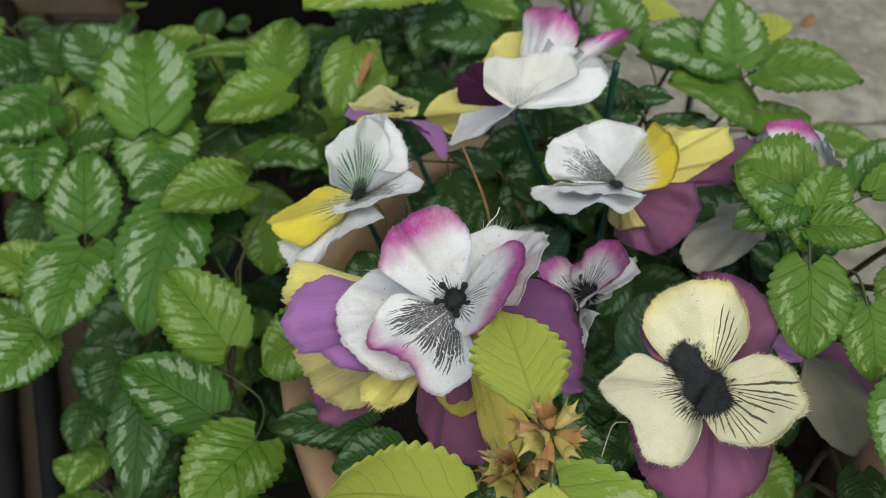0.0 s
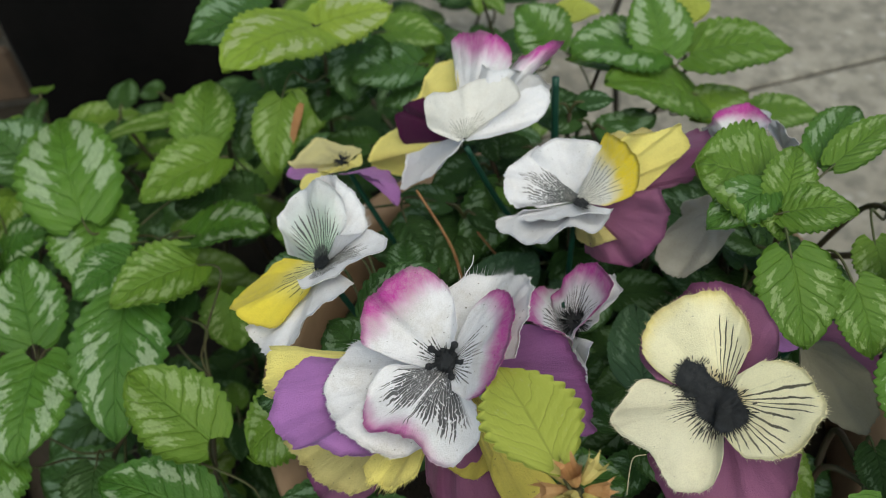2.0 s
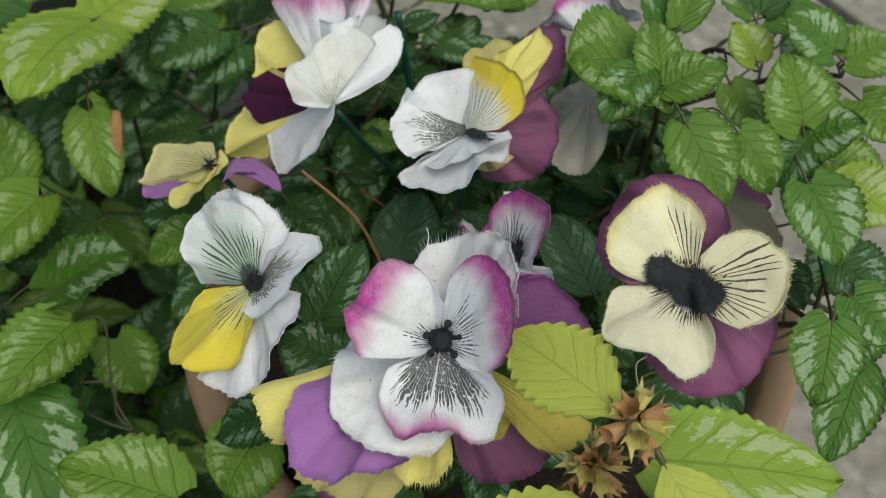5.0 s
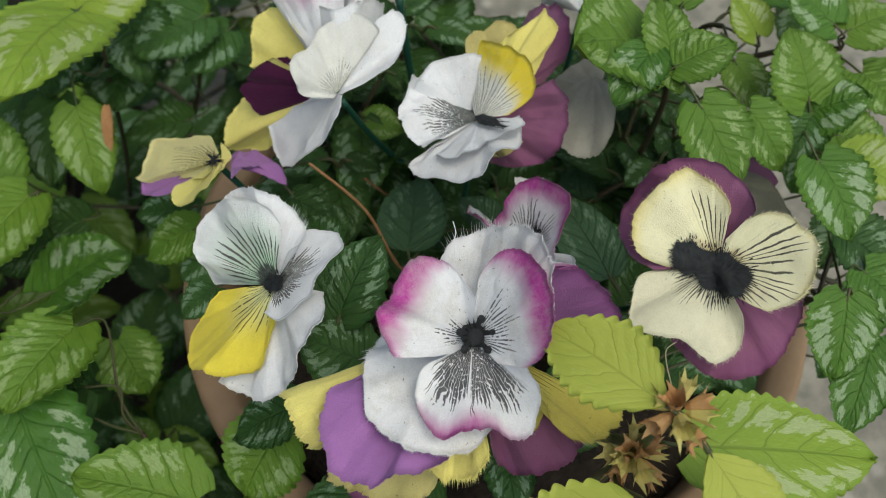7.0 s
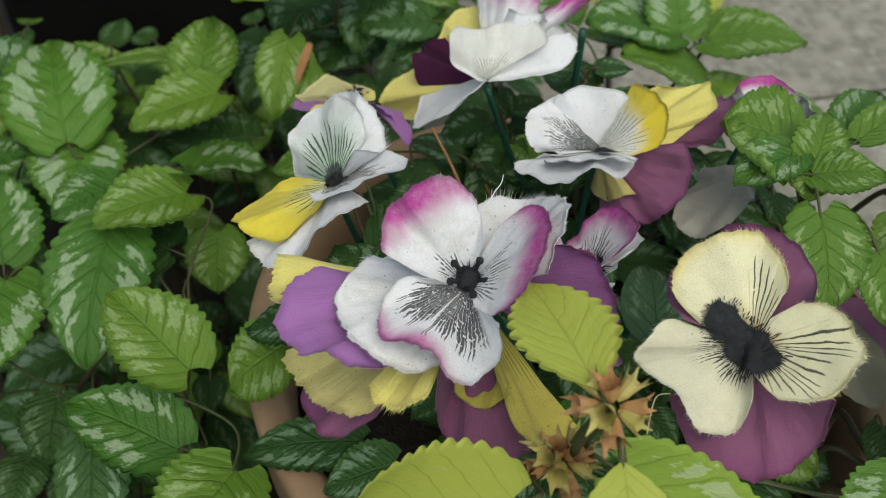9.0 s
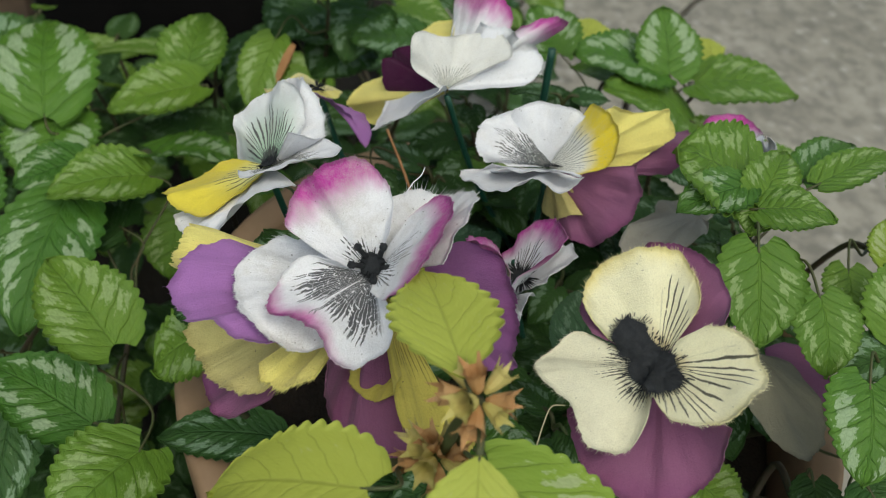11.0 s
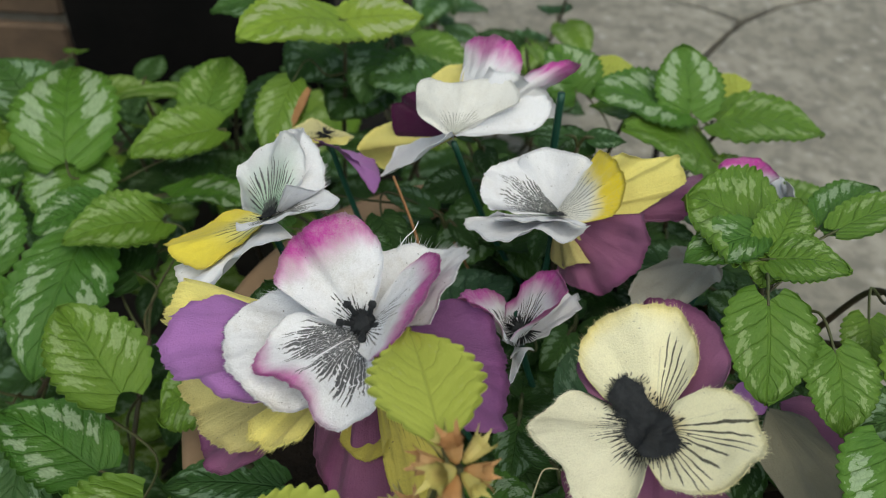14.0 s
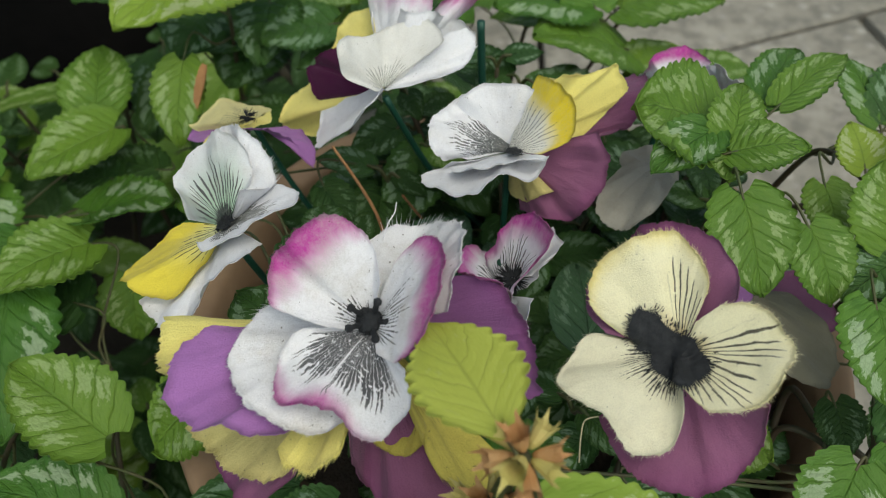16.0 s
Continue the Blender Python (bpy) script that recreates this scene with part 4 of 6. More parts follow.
petal(fe, (0.0941, 0.1412, 0.3440), (0.0906, 0.1686, 0.3640), (-0.3542, -0.5809, 0.7328), 0, cream_top, rim=((0.22, -0.18, 0.02), (0.45, -0.37, 0.10), (0.72, -0.38, -0.01), (0.95, -0.25, -0.10), (1.00, -0.00, 0.02), (0.93, 0.33, 0.00), (0.71, 0.54, 0.03), (0.49, 0.54, 0.03), (0.23, 0.38, -0.06)), fray=90, curl=1.2, fringe=0.0017)
petal(fe, (0.0940, 0.1410, 0.3443), (0.1109, 0.1220, 0.3622), (-0.6251, 0.1622, 0.7635), 0, cream_side, rim=((0.19, -0.35, 0.18), (0.49, -0.54, 0.11), (0.73, -0.47, 0.03), (0.87, -0.34, -0.07), (1.00, 0.00, -0.08), (0.94, 0.21, -0.12), (0.72, 0.43, 0.05), (0.44, 0.40, 0.20), (0.16, 0.25, 0.13)), fray=120, curl=1.2, fringe=0.0017)
throat(fe, (0.0932, 0.1394, 0.3432), (0.0984, 0.1334, 0.3428), (0.0883, 0.1357, 0.3392), 3)
throat(fe, (0.0874, 0.1494, 0.3453), (0.0843, 0.1531, 0.3456), (0.0912, 0.1525, 0.3484), 5)
throat(fe, (0.0907, 0.1448, 0.3446), (0.0951, 0.1371, 0.3430), (0.0868, 0.1431, 0.3421), 8)
flower_stem(fe, (0.0908, 0.1400, 0.3420), (0.1100, 0.2050, 0.1880), (0.0000, 0.0000, -0.0100))

fc = pansy("white cloth pansy with one yellow petal and green-tinged throat")
petal(fc, (-0.0231, 0.2282, 0.3343), (-0.0091, 0.2422, 0.3530), (-0.6314, -0.3140, 0.7090), 0, white_plain, rim=((0.53, -0.34, 0.38), (0.60, -0.37, 0.12), (0.69, -0.27, -0.22), (0.86, -0.15, -0.19), (1.00, 0.00, -0.14), (1.10, 0.13, 0.01), (1.15, 0.32, 0.09), (1.11, 0.54, 0.02), (0.98, 0.73, 0.06)), fray=60, tuft=(-0.50, -0.10, 11, 0.0034), curl=1.2)
petal(fc, (-0.0231, 0.2284, 0.3340), (-0.0358, 0.1954, 0.3380), (-0.5389, 0.3012, 0.7867), 0, white_plain, rim=((0.64, -0.81, 0.09), (0.82, -0.67, -0.02), (1.02, -0.45, -0.03), (1.03, -0.24, -0.11), (1.00, 0.00, -0.02), (0.92, 0.18, 0.07), (0.82, 0.34, 0.08), (0.73, 0.51, 0.05), (0.35, 0.44, -0.11)), fray=20, curl=1.2)
petal(fc, (-0.0232, 0.2269, 0.3357), (-0.0569, 0.2187, 0.3238), (-0.3714, 0.2200, 0.9020), 0, yellow_fan, rim=((0.38, -0.52, 0.03), (0.60, -0.52, -0.02), (0.83, -0.54, -0.07), (1.04, -0.24, 0.02), (1.00, -0.00, 0.09), (0.91, 0.20, 0.00), (0.69, 0.39, -0.07), (0.52, 0.37, -0.02), (0.21, 0.24, -0.00)), fray=12, curl=1.2)
petal(fc, (-0.0232, 0.2267, 0.3359), (-0.0197, 0.2551, 0.3508), (-0.7502, -0.2315, 0.6193), 0, white_green, rim=((0.12, 0.18, -0.18), (0.33, -0.11, -0.16), (0.55, -0.33, -0.09), (0.85, -0.26, 0.01), (1.00, -0.00, 0.06), (1.01, 0.41, -0.01), (0.81, 0.71, 0.06), (0.62, 0.68, 0.12), (0.31, 0.90, -0.15)), fray=12, curl=1.5)
petal(fc, (-0.0232, 0.2265, 0.3361), (-0.0083, 0.2156, 0.3509), (-0.3747, 0.5236, 0.7651), 0, white_fan, rim=((0.11, -0.61, 0.15), (0.37, -0.76, 0.03), (0.77, -0.54, 0.02), (0.89, -0.26, 0.05), (1.00, -0.00, -0.02), (1.14, 0.25, -0.10), (1.00, 0.54, -0.00), (0.42, 0.69, 0.13), (-0.02, 0.62, 0.13)), fray=12, curl=1.5)
throat(fc, (-0.0232, 0.2265, 0.3361), (-0.0202, 0.2240, 0.3372), (-0.0250, 0.2240, 0.3350), 11, "black flocked throat")
flower_stem(fc, (-0.0233, 0.2276, 0.3300), (0.0300, 0.2350, 0.1880), (0.0000, 0.0000, -0.0100))

fd = pansy("white cloth pansy with yellow-tipped petals and plum back petals")
petal(fd, (0.0817, 0.2516, 0.3203), (0.1398, 0.2600, 0.3256), (-0.1446, 0.4481, 0.8822), 0, purple_cloth, rim=((0.49, -0.17, -0.03), (0.67, -0.09, -0.08), (0.79, -0.05, -0.10), (0.89, -0.06, -0.03), (1.00, -0.00, 0.06), (1.09, 0.12, 0.10), (1.15, 0.29, 0.09), (1.14, 0.53, 0.02), (1.14, 0.68, -0.10)), fray=12, curl=1.2)
petal(fd, (0.0819, 0.2520, 0.3200), (0.1041, 0.2260, 0.3110), (-0.6120, -0.6693, 0.4212), 0, purple_cloth, rim=((0.40, -0.56, -0.18), (0.58, -0.45, 0.02), (0.74, -0.33, 0.09), (0.94, -0.22, 0.01), (1.00, 0.00, 0.08), (1.02, 0.21, 0.01), (0.96, 0.43, -0.06), (0.84, 0.61, -0.03), (0.65, 0.73, -0.03)), fray=12, curl=1.2)
petal(fd, (0.1023, 0.2616, 0.3100), (0.1195, 0.2860, 0.3230), (-0.2306, -0.3259, 0.9168), 0.0239, yellow_old, fray=8, ruffle=0.085, lobes=0.065)
petal(fd, (0.0814, 0.2510, 0.3210), (0.0913, 0.2402, 0.3096), (-0.2333, -0.8008, 0.5516), 0, yellow_old, rim=((0.62, -0.52, -0.68), (0.74, -0.58, -0.32), (1.00, -0.41, -0.01), (0.96, -0.28, 0.30), (1.00, 0.00, 0.47), (1.13, 0.21, 0.26), (0.94, 0.39, 0.30), (0.84, 0.54, -0.06), (0.81, 0.80, -0.74)), fray=12, curl=1.2)
petal(fd, (0.0811, 0.2503, 0.3217), (0.1258, 0.2617, 0.3439), (0.0421, -0.9207, 0.3880), 0, yellow_plain, rim=((0.48, -0.25, 0.04), (0.74, -0.23, 0.00), (0.87, -0.20, 0.01), (0.98, -0.17, -0.00), (1.00, 0.00, -0.03), (0.96, 0.05, -0.01), (0.76, 0.11, -0.04), (0.62, 0.25, 0.04), (0.54, 0.26, 0.03)), fray=12, curl=1.3)
petal(fd, (0.0790, 0.2540, 0.3190), (0.0790, 0.2700, 0.3380), (-0.4251, -0.6923, 0.5830), 0.0360, white_plain, fray=10, ruffle=0.085, lobes=0.065)
petal(fd, (0.0797, 0.2478, 0.3245), (0.0596, 0.2687, 0.3283), (0.3677, 0.1865, 0.9111), 0, white_smoke, rim=((0.20, -2.04, -0.25), (0.40, -1.69, 0.05), (0.71, -1.14, 0.05), (0.95, -0.58, 0.19), (1.00, 0.00, 0.14), (1.02, 0.33, 0.01), (0.77, 0.59, -0.17), (0.59, 0.43, -0.30), (0.25, 0.22, -0.14)), fray=15, curl=1.5)
petal(fd, (0.0798, 0.2479, 0.3243), (0.1025, 0.2488, 0.3454), (-0.6804, 0.0109, 0.7328), 0, yellow_tip, rim=((0.30, -0.27, -0.07), (0.56, -0.34, -0.14), (0.77, -0.32, -0.12), (0.95, -0.17, -0.02), (1.00, 0.00, 0.11), (0.92, 0.29, 0.12), (0.79, 0.58, 0.06), (0.53, 0.52, -0.02), (0.22, 0.63, -0.27)), fray=12, curl=1.5)
petal(fd, (0.0803, 0.2488, 0.3234), (0.0533, 0.2236, 0.3351), (-0.0684, 0.4806, 0.8743), 0, white_plain, rim=((0.44, -0.37, 0.07), (0.47, -0.59, 0.00), (0.66, -0.61, -0.02), (0.89, -0.28, -0.04), (1.00, 0.00, -0.02), (0.98, 0.17, -0.01), (0.81, 0.34, 0.09), (0.52, 0.50, -0.05), (0.11, 0.47, -0.00)), fray=20, curl=1.5)
petal(fd, (0.0796, 0.2475, 0.3247), (0.0631, 0.2301, 0.3370), (-0.0742, 0.6206, 0.7806), 0, white_plain, rim=((0.07, -0.45, -0.05), (0.18, -0.67, -0.05), (0.69, -0.57, -0.01), (1.07, -0.24, 0.02), (1.00, 0.00, 0.02), (0.91, 0.20, 0.02), (0.88, 0.44, -0.00), (0.75, 0.71, -0.03), (0.39, 0.68, -0.06)), fray=12, curl=1.2)
throat(fd, (0.0797, 0.2483, 0.3245), (0.0822, 0.2483, 0.3248), (0.0797, 0.2493, 0.3255), 12, "smoky black throat")
flower_stem(fd, (0.0807, 0.2507, 0.3140), (0.0900, 0.2700, 0.1880), (0.0000, 0.0000, -0.0100))

fb = pansy("white cloth pansy with pink-tipped, yellow and maroon petals")
petal(fb, (0.0432, 0.2928, 0.3254), (0.0367, 0.3470, 0.3250), (-0.4128, -0.0435, 0.9098), 0, yellow_plain, rim=((0.44, -0.13, 0.10), (0.70, -0.20, 0.08), (0.87, -0.23, -0.02), (1.00, -0.14, -0.07), (1.00, 0.00, -0.05), (0.91, 0.09, -0.02), (0.81, 0.21, -0.07), (0.66, 0.27, 0.04), (0.47, 0.11, 0.18)), fray=12, curl=1.2)
petal(fb, (0.0434, 0.2935, 0.3247), (0.0197, 0.3241, 0.3164), (-0.7914, -0.5318, 0.3015), 0, maroon_cloth, rim=((0.51, -0.29, -0.12), (0.67, -0.28, -0.05), (0.87, -0.19, 0.08), (0.95, -0.07, 0.06), (1.00, -0.00, 0.14), (0.84, 0.25, 0.15), (0.74, 0.31, 0.03), (0.73, 0.17, -0.13), (0.68, 0.16, -0.35)), fray=12, curl=1.2)
petal(fb, (0.0436, 0.2942, 0.3241), (0.0044, 0.3183, 0.2915), (-0.7179, -0.3946, 0.5736), 0, yellow_plain, rim=((0.74, -0.29, -0.07), (0.84, -0.24, -0.01), (0.92, -0.18, 0.04), (0.97, -0.05, 0.12), (1.00, 0.00, 0.03), (0.92, 0.06, -0.06), (0.78, 0.13, -0.04), (0.68, 0.06, -0.02), (0.66, -0.07, -0.05)), fray=12, curl=1.2)
petal(fb, (0.0428, 0.2913, 0.3267), (0.0624, 0.3359, 0.3425), (-0.4129, -0.1376, 0.9003), 0, white_pink, rim=((0.76, -0.18, -0.14), (0.85, -0.21, -0.10), (0.93, -0.20, 0.01), (0.96, -0.12, 0.10), (1.00, 0.00, 0.12), (1.05, 0.17, 0.07), (1.08, 0.31, 0.02), (1.01, 0.39, -0.04), (0.89, 0.34, -0.11)), fray=12, curl=1.2)
petal(fb, (0.0428, 0.2913, 0.3267), (0.0918, 0.3341, 0.3402), (0.6615, -0.6263, -0.4124), 0, white_pink, rim=((0.92, -0.41, 0.01), (0.97, -0.29, 0.02), (1.05, -0.23, 0.05), (1.09, -0.11, 0.07), (1.00, 0.00, 0.04), (0.89, 0.02, -0.02), (0.80, -0.01, -0.06), (0.76, -0.10, -0.09), (0.72, -0.21, -0.10)), fray=12, curl=1.2)
petal(fb, (0.0421, 0.2891, 0.3286), (0.0549, 0.3159, 0.3348), (0.2655, -0.3351, 0.9040), 0, white_plain, rim=((1.60, -1.14, -0.36), (1.56, -0.92, -0.05), (1.33, -0.48, 0.20), (1.03, -0.31, 0.53), (1.00, 0.00, 0.42), (1.24, 0.14, 0.06), (1.39, 0.38, -0.24), (1.20, 0.39, -0.22), (0.82, 0.31, -0.06)), fray=12, curl=1.2)
petal(fb, (0.0417, 0.2877, 0.3299), (0.0713, 0.2871, 0.3368), (-0.2283, -0.1334, 0.9644), 0, white_plain, rim=((0.03, -0.07, 0.04), (0.30, -0.14, 0.07), (0.51, -0.17, 0.10), (0.76, -0.17, 0.09), (1.00, 0.00, -0.11), (1.18, 0.15, -0.13), (1.31, 0.30, -0.04), (1.25, 0.46, 0.07), (0.99, 0.46, 0.10)), fray=12, curl=1.2, ruffle=0.025, crease=0.014)
petal(fb, (0.0417, 0.2877, 0.3299), (0.0120, 0.2951, 0.3051), (-0.4936, 0.4711, 0.7311), 0, white_plain, rim=((0.43, -0.64, -0.24), (0.63, -0.70, 0.09), (0.83, -0.55, 0.09), (0.92, -0.39, 0.11), (1.00, -0.00, -0.07), (0.81, 0.31, -0.07), (0.36, 0.44, -0.02), (0.10, 0.46, 0.04), (-0.10, 0.23, 0.07)), fray=12, curl=1.2)
petal(fb, (0.0415, 0.2869, 0.3306), (0.0535, 0.3034, 0.3476), (0.1859, -0.7683, 0.6125), 0, white_soft, rim=((0.21, -0.21, -0.07), (0.55, -0.33, 0.23), (0.92, -0.56, 0.30), (1.18, -0.36, -0.06), (1.00, -0.00, -0.34), (0.67, 0.40, -0.09), (0.40, 0.88, 0.21), (-0.01, 0.66, 0.08), (-0.08, 0.11, 0.04)), fray=12, curl=1.4, ruffle=0.03, crease=0.016)
flower_stem(fb, (0.0416, 0.2850, 0.3280), (0.1150, 0.3000, 0.1880), (0.0000, 0.0000, -0.0120))

ff = pansy("small pale yellow cloth pansy with violet back petals")
petal(ff, (-0.0120, 0.2991, 0.3120), (-0.0345, 0.3250, 0.2940), (-0.2514, 0.3395, 0.9064), 0.0215, violet_cloth, fray=5)
petal(ff, (-0.0068, 0.2912, 0.3175), (0.0126, 0.2840, 0.3040), (0.6192, 0.3488, 0.7036), 0, violet_cloth, rim=((-0.38, -0.97, 0.07), (0.04, -0.36, 0.11), (0.53, 0.06, 0.03), (0.75, 0.04, -0.05), (1.00, 0.00, -0.14), (0.94, 0.31, 0.07), (0.83, 0.66, 0.12), (0.55, 0.86, 0.08), (0.38, 0.97, -0.07)), fray=12, curl=1.4)
petal(ff, (-0.0087, 0.2941, 0.3200), (-0.0319, 0.3290, 0.2946), (-0.0948, 0.5438, 0.8338), 0, cream_small, rim=((0.56, -0.44, -0.08), (0.68, -0.51, -0.04), (0.97, -0.35, 0.06), (1.02, -0.22, 0.10), (1.00, -0.00, 0.01), (0.95, 0.14, -0.01), (0.69, 0.07, -0.10), (0.30, 0.10, -0.06), (-0.12, 0.13, 0.00)), fray=12, curl=1.2)
petal(ff, (-0.0088, 0.2937, 0.3204), (-0.0260, 0.2889, 0.3174), (-0.2966, 0.6252, 0.7219), 0, yellow_plain, rim=((-0.51, -1.13, 0.00), (-0.31, -0.48, -0.21), (0.30, 0.18, -0.08), (0.67, 0.58, 0.04), (1.00, 0.00, -0.11), (1.27, -0.66, -0.12), (1.09, -0.95, 0.12), (0.73, -0.74, 0.09), (0.54, -0.03, 0.01)), fray=12, curl=1.2)

centre(ff, (-0.0113, 0.2958, 0.3195), (-0.1, -0.35, 1.0), .0022, 2, 30, 0.005)
flower_stem(ff, (-0.0097, 0.2983, 0.3140), (0.0450, 0.2850, 0.1880), (0.0000, 0.0000, -0.0100))

fg = pansy("small white cloth pansy with pink rim tucked behind the others")
petal(fg, (0.0633, 0.1972, 0.3079), (0.0638, 0.1742, 0.3346), (-0.6809, 0.5494, 0.4842), 0, white_plain, rim=((1.56, -0.39, -0.00), (1.26, -0.25, -0.03), (1.05, -0.21, -0.04), (1.09, -0.11, 0.03), (1.00, 0.00, 0.03), (0.76, 0.04, -0.04), (0.50, 0.03, -0.03), (0.62, -0.05, 0.02), (0.84, -0.18, 0.05)), fray=12, curl=1.2)
petal(fg, (0.0633, 0.1972, 0.3079), (0.0821, 0.2006, 0.3236), (-0.6096, 0.4875, 0.6250), 0, white_plain, rim=((0.43, -0.48, 0.10), (0.53, -0.26, 0.03), (0.63, -0.09, -0.04), (0.80, -0.04, -0.04), (1.00, -0.00, -0.01), (1.07, 0.20, -0.04), (1.04, 0.57, 0.08), (0.97, 0.84, -0.08), (0.76, 1.20, 0.07)), fray=12, curl=1.2)
petal(fg, (0.0628, 0.1964, 0.3091), (0.0428, 0.1756, 0.3584), (-0.8832, -0.1781, -0.4339), 0, white_pink_small, rim=((0.88, -0.26, -0.06), (1.11, -0.22, -0.07), (1.26, -0.21, -0.06), (1.22, -0.13, 0.01), (1.00, 0.00, 0.07), (0.58, 0.20, 0.05), (0.04, 0.37, -0.01), (-0.53, 0.48, 0.00), (-1.08, 0.55, -0.09)), fray=12, curl=1.2)
petal(fg, (0.0627, 0.1961, 0.3095), (0.0713, 0.2072, 0.3375), (-0.9555, 0.2021, 0.2151), 0, white_pink_small, rim=((0.47, -0.87, 0.23), (0.61, -0.73, 0.12), (0.82, -0.65, -0.06), (1.01, -0.48, -0.17), (1.00, -0.00, -0.10), (0.82, 0.23, 0.05), (0.48, 0.34, 0.14), (0.22, 0.45, 0.18), (-0.16, 0.38, 0.07)), fray=30, curl=1.2)
centre(fg, (0.0640, 0.1940, 0.3200), (-0.1, -0.35, 1.0), .0020, 3, 90, 0.0075)
flower_stem(fg, (0.0637, 0.2055, 0.3160), (0.1000, 0.2400, 0.2000), (0.0000, 0.0000, -0.0100))

fh = pansy("white cloth pansy with a bright pink rim, half hidden by leaves")
petal(fh, (0.1586, 0.2738, 0.3148), (0.1660, 0.2896, 0.3265), (-0.8748, 0.0509, 0.4818), 0, white_pink_top, rim=((0.01, -1.33, 0.47), (0.47, -0.80, -0.09), (0.82, -0.32, -0.37), (1.02, -0.01, -0.34), (1.00, 0.00, -0.11), (0.83, 0.04, 0.25), (0.59, 0.14, 0.51), (0.44, 0.36, 0.46), (0.42, 0.82, 0.22)), fray=12, curl=1.2)
petal(fh, (0.1828, 0.2719, 0.3100), (0.1801, 0.2774, 0.3239), (-0.9679, 0.1067, -0.2277), 0, white_plain, rim=((0.74, -1.55, 0.07), (0.88, -1.11, -0.05), (0.75, -0.77, -0.03), (0.77, -0.44, -0.06), (1.00, 0.00, 0.11), (0.65, 0.50, -0.04), (0.42, 1.34, -0.02), (0.35, 2.06, -0.16), (0.29, 2.86, 0.13)), fray=12, curl=1.2)
flower_stem(fh, (0.1577, 0.2721, 0.3180), (0.1300, 0.2600, 0.2000), (0.0000, 0.0000, -0.0100))

fw = pansy("grey-white cloth pansy with two broad petals")
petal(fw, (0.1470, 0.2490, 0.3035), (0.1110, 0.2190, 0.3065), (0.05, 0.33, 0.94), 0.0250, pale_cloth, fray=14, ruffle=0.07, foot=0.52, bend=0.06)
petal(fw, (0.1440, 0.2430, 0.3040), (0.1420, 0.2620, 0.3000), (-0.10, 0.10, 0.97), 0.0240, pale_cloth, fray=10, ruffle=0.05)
flower_stem(fw, (0.1482, 0.2500, 0.3000), (0.1250, 0.2400, 0.1880), (0.0000, 0.0000, -0.0050))

fi = pansy("drooping cloth pansy with a grey-green petal and plum rim")
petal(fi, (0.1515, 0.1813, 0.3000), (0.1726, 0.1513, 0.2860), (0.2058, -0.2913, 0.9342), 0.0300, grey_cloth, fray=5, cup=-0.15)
petal(fi, (0.1594, 0.1872, 0.2950), (0.1860, 0.1729, 0.2850), (0.2773, -0.1494, 0.9491), 0.0259, purple_cloth, fray=5)
petal(fi, (0.1502, 0.1793, 0.2990), (0.1436, 0.1896, 0.3030), (0.1665, -0.2613, 0.9508), 0.0161, violet_cloth, fray=5)
flower_stem(fi, (0.1525, 0.1825, 0.2980), (0.1400, 0.2150, 0.1880), (0.0000, 0.0000, -0.0050))

# ---- plants ----
def archangel(label):
    return thing("archangel_plant", label, "plant", "variegated archangel plants")


pl = archangel("silver-flecked archangel plant spreading beside the pot")
stem(pl, [(-0.150, 0.300, -0.01), (-0.155, 0.310, 0.10), (-0.140, 0.330, 0.19), (-0.130, 0.350, 0.236)])
stem(pl, [(-0.150, 0.300, -0.01), (-0.175, 0.270, 0.10), (-0.150, 0.250, 0.18), (-0.120, 0.240, 0.236)])
stem(pl, [(-0.120, 0.200, -0.01), (-0.110, 0.215, 0.10), (-0.098, 0.230, 0.18), (-0.090, 0.260, 0.225)])
stem(pl, [(-0.180, 0.360, -0.01), (-0.200, 0.350, 0.10), (-0.195, 0.345, 0.17), (-0.180, 0.330, 0.215)])
leaf(pl, (-0.1507, 0.3553, 0.2480), (-0.1663, 0.4302, 0.2630), (0.0391, -0.1885, 0.9813), 0.0546, silver_leaf)
leaf(pl, (-0.1467, 0.3625, 0.2440), (-0.1427, 0.3137, 0.2380), (0.0098, -0.1214, 0.9926), 0.0462, silver_leaf)
leaf(pl, (-0.0882, 0.3007, 0.2620), (-0.1262, 0.2830, 0.2680), (0.1284, 0.0598, 0.9899), 0.0388, mid_leaf)
leaf(pl, (-0.1230, 0.3198, 0.2520), (-0.1497, 0.3019, 0.2500), (-0.0515, -0.0346, 0.9981), 0.0346, silver_leaf)
leaf(pl, (-0.0767, 0.3767, 0.2580), (-0.1202, 0.3614, 0.2520), (-0.1217, -0.0429, 0.9916), 0.0429, mid_leaf)
leaf(pl, (-0.0831, 0.3659, 0.2350), (-0.1080, 0.3778, 0.2320), (-0.0975, 0.0466, 0.9941), 0.0300, low_leaf)
leaf(pl, (-0.0901, 0.3298, 0.2500), (-0.0527, 0.3291, 0.2500), (0.0097, 0.5011, 0.8654), 0.0711, silver_leaf)
leaf(pl, (-0.1218, 0.2905, 0.2560), (-0.1312, 0.2283, 0.2360), (-0.0454, -0.2998, 0.9529), 0.0462, silver_leaf)
leaf(pl, (-0.0975, 0.2828, 0.2450), (-0.1231, 0.2919, 0.2450), (0.0000, 0.0000, 1.0000), 0.0390, low_leaf)
leaf(pl, (-0.0841, 0.2091, 0.2550), (-0.1152, 0.2407, 0.2690), (0.2109, -0.2143, 0.9537), 0.0377, mid_leaf, stalk=False)
